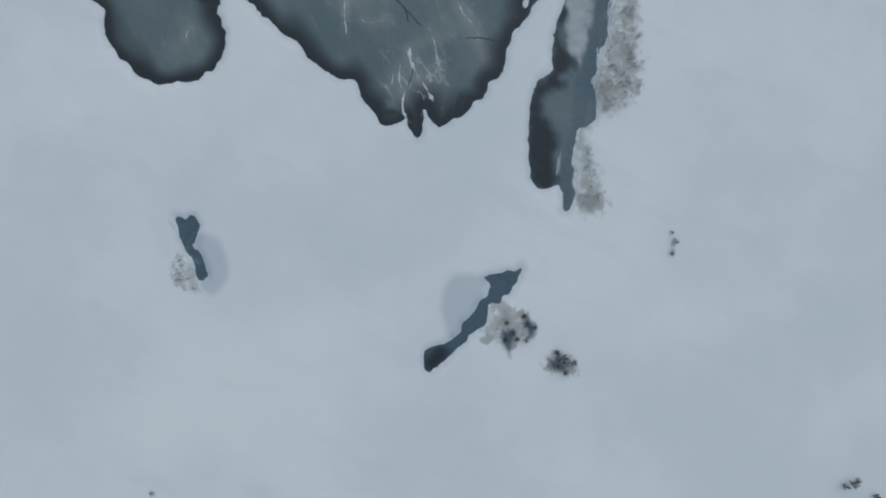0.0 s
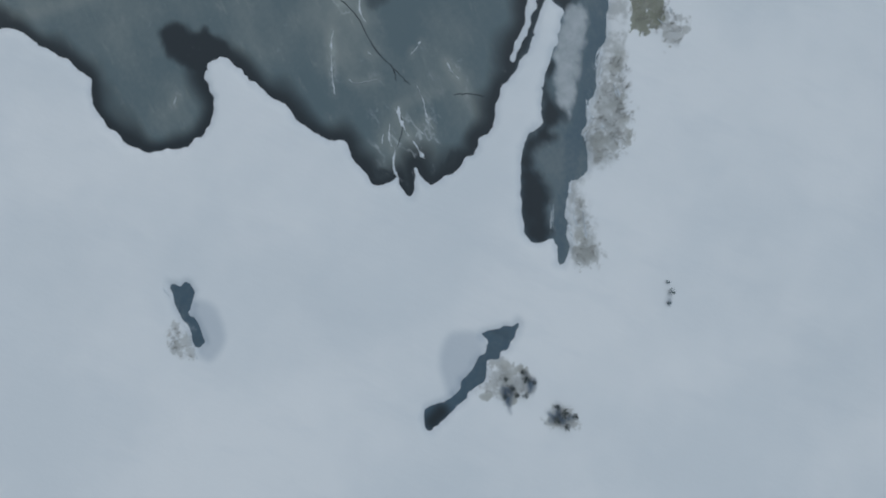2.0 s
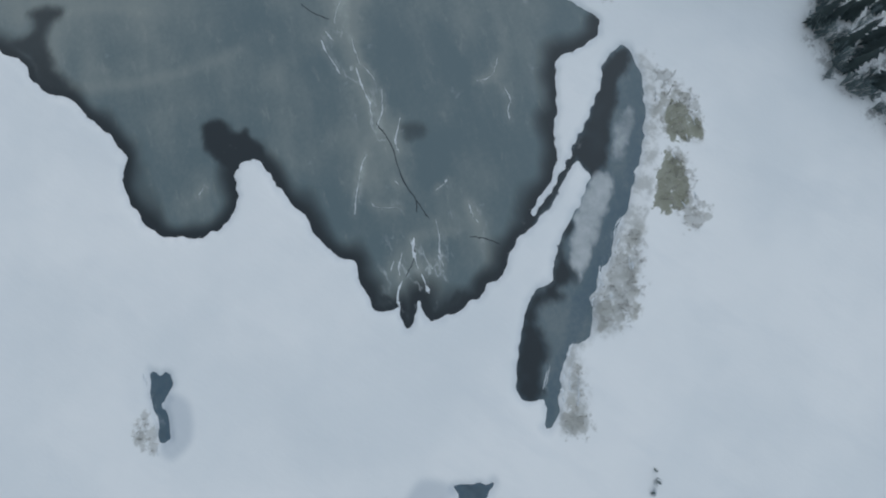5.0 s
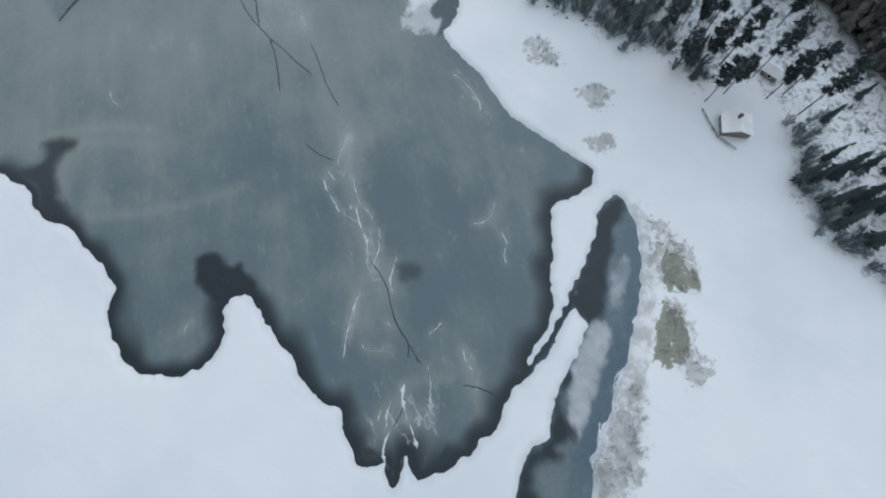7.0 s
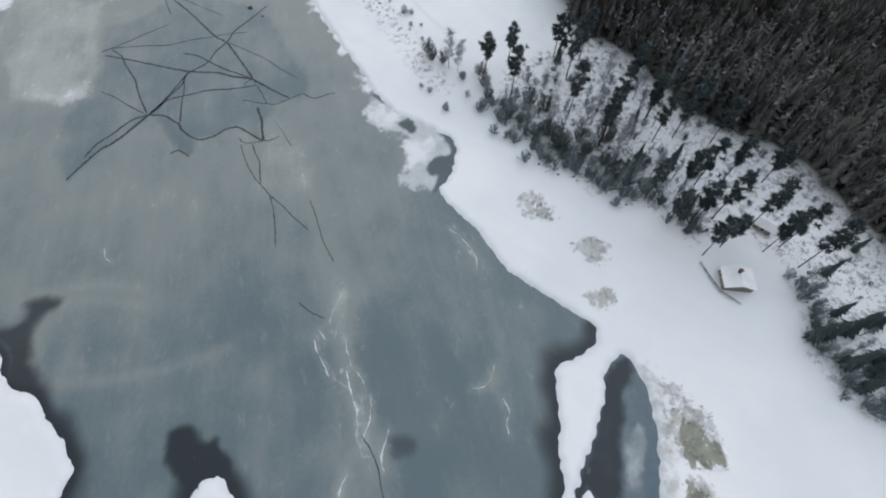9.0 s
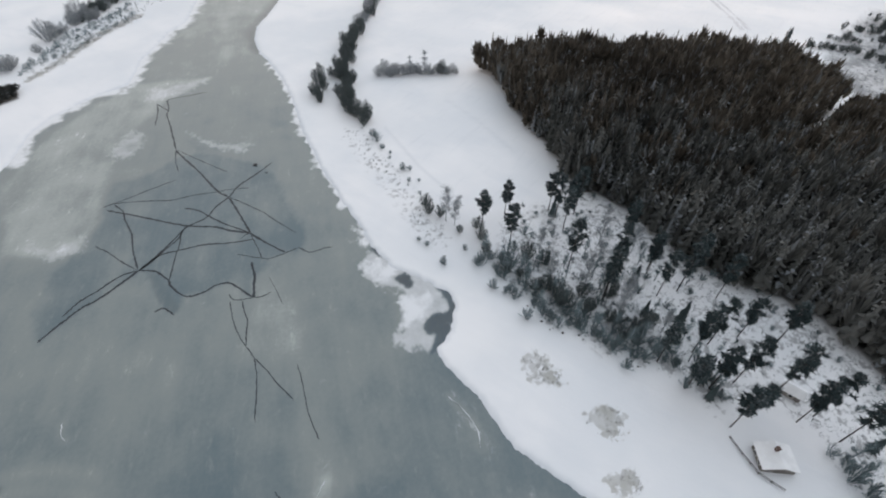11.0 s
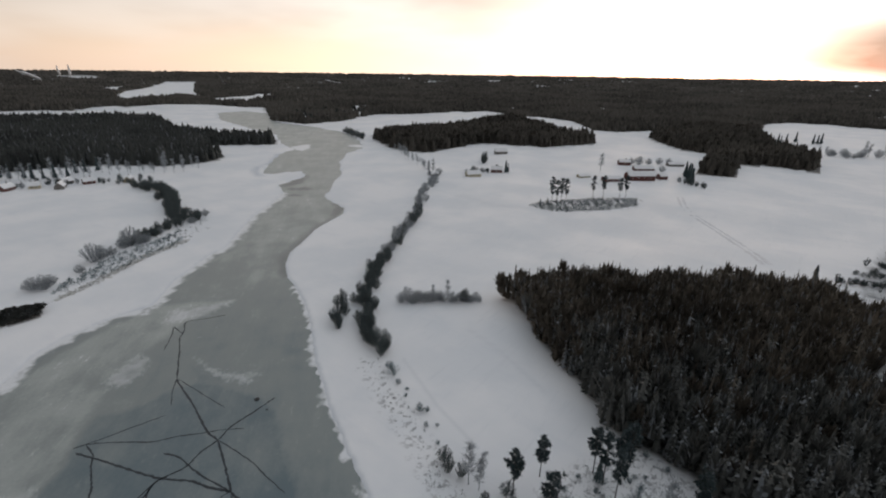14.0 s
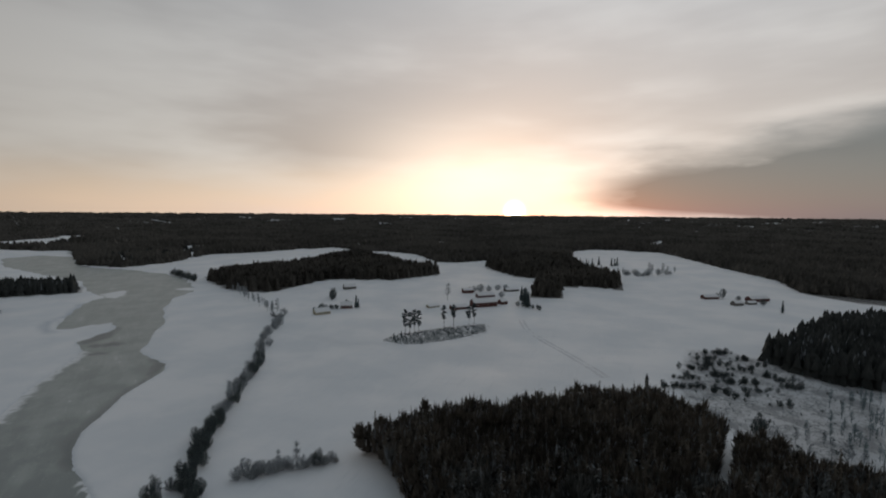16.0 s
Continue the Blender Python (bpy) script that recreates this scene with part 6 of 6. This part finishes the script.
for x, y, s in ((24.3, -43.1, 0.3), (22.5, -44.5, 0.35), (19.9, -45.1, 0.35), (-79, 40.5, 0.25)):
    shrubs.put(x, y, s)
for x, y, s in ((-11, -104, 0.6), (-12.2, -102.6, 0.4), (-9.8, -105, 0.4), (-11.5, -110, 0.5), (-12.5, -32.5, 0.75), (-14.5, -31.5, 0.5), (-15, -34.2, 0.45), (-12, -35, 0.4), (-11.6, -30.4, 0.4), (-8.5, -21.5, 0.55), (-11.5, -19.5, 0.45), (-7.2, -20.2, 0.4), (-8.6, -23.6, 0.35), (-12.6, -20.8, 0.4), (-10.2, -17.2, 0.35), (-14, -18.5, 0.35), (-11.8, -22.8, 0.5)):
    saplings.put(x, y, s, None, "dark leafless shrub poking out of deep snow")



def stone(x, y, size, z=None, label="dark boulder half buried in snow"):
    """A rounded boulder with uneven faces."""
    bm = bmesh.new()
    bmesh.ops.create_icosphere(bm, subdivisions=2, radius=size)
    k = Vector((rng.uniform(0, 9), rng.uniform(0, 9), rng.uniform(0, 9)))
    for v in bm.verts:
        v.co *= 0.8 + 0.45 * noise.noise(v.co / size + k)
        v.co.z *= 0.6
    ob = tagged(part("boulder", bm, ROCK, None), label, "boulder", "boulders on the shore")
    ob.matrix_basis = at(x, y, ground_z(x, y) + 0.15 * size if z is None else z, rng.uniform(0, 6.28))


for x, y in along([(156, 80), (150.5, 67), (143.5, 54), (146, 46), (143.5, 38), (146.5, 28)], 3.2, 0.7):
    if rng.rand() < 0.6:
        stone(x, y + rng.normal(0, 1), rng.uniform(0.15, 0.55))
for x, y in along([(191, 170), (180, 148), (171, 127), (162, 110)], 4.0, 0.5):
    if rng.rand() < 0.6:
        stone(x, y, rng.uniform(0.15, 0.5))
stone(150, 183, 1.15, 0.1, "dark boulder showing above the river ice")
stone(149, 175.5, 0.5, 0.05, "small dark boulder showing above the river ice")

# ---------- undergrowth, reeds and scrub ----------
rng = np.random.RandomState(23)


def sprigs(count, spread, tall):
    """A tuft of thin stalks one unit tall."""
    s = Soup()
    for _ in range(count):
        a, r = rng.uniform(0, 6.283), spread * rng.rand()
        p = np.array((math.cos(a) * r, math.sin(a) * r, 0))
        tip = p + np.array((math.cos(a) * spread * rng.uniform(0.1, 0.9), math.sin(a) * spread * rng.uniform(0.1, 0.9), tall * rng.uniform(0.5, 1)))
        side = np.array((-math.sin(a + rng.normal()), math.cos(a + rng.normal()), 0)) * 0.05
        s.add([p - side, p + side, tip], [(0, 1, 2)])
    return s.arrays()


TUFTS = [sprigs(9, 0.6, 1.0) for _ in range(5)]


def tuft_field(name, loops, gap, size, mat, label, category, edge=0.5):
    xs, ys = [], []
    for loop in loops:
        x, y = scatter(loop, gap, rng, edge)
        xs.append(x), ys.append(y)
    x, y = np.concatenate(xs), np.concatenate(ys)
    keep = wobble(x, y, 6, 61) + rng.normal(0, 0.5, x.shape) > -0.1
    x, y = x[keep], y[keep]
    z = np.array([ground_z(a, b) for a, b in zip(x, y)])
    k = size * rng.uniform(0.5, 1.3, x.shape)
    return strew(name, TUFTS, np.stack((x, y, z, k, k), -1), mat, label, category, rng)


tuft_field("reed_bed", REEDBEDS.values(), 0.95, 1.1, STRAW, "flattened straw-coloured dead reeds poking through snow", "reeds")
tuft_field("undergrowth", [SHORE_WOOD], 1.5, 1.0, TWIG, "low leafless undergrowth poking through the snow", "undergrowth")
tuft_field("cut_over_scrub", [CUTTING], 3.0, 1.0, TWIG, "scrub and brushwood on a snowy felled area", "scrub", 3)
tuft_field("islet_scrub", [ISLET], 1.35, 2.2, TWIG, "frosted scrub on an islet in the field", "scrub")
BANK_STRIP = [(198, 170), (192, 160), (182, 141), (171, 118), (160, 100), (152, 104), (166, 124), (176, 144), (186, 162)]
tuft_field("bank_scrub", [BANK_STRIP], 2.6, 1.1, TWIG, "sparse dry stalks on the snowy bank", "scrub", 1)
WEST_STRIP = [(134, 342), (165, 362), (196, 382), (226, 396), (250, 405), (236, 380), (200, 362), (165, 345), (140, 330)]
tuft_field("west_bank_scrub", [WEST_STRIP], 3.0, 1.6, TWIG, "dry stalks and brush on the west bank", "scrub", 2)


# steam from far chimneys over the woods
def steam_plume(x, y, lean, tall, wide):
    """A thin drifting column, uneven in width."""
    s = Soup()
    k = np.linspace(0, 1, 14)
    z0 = float(rise(np.array([x]), np.array([y]))[0]) - 2
    path = np.stack((-0.96 * lean * k ** 1.3 + rng.normal(0, 2.0, 14), 0.27 * lean * k ** 1.3, 16 + tall * k), -1)
    path[0] = (0, 0, 0)
    s.tube(path, wide * np.clip(0.35 + 0.9 * np.sin(3.0 * k ** 0.8) + rng.uniform(-0.25, 0.25, 14), 0.1, 2) * np.where(k > 0.93, 0.3, 1), 8)
    ob = tagged(new("steam_plume", s.mesh("steam_plume", STEAM, True)), "thin white steam plume rising above far dark woods", "steam", "far steam plumes")
    ob.location = (x, y, z0)


steam_plume(1200, 3800, 6, 72, 5.5)
steam_plume(1148, 3806, 12, 66, 4.5)
steam_plume(1000, 3625, 105, 52, 7.0)
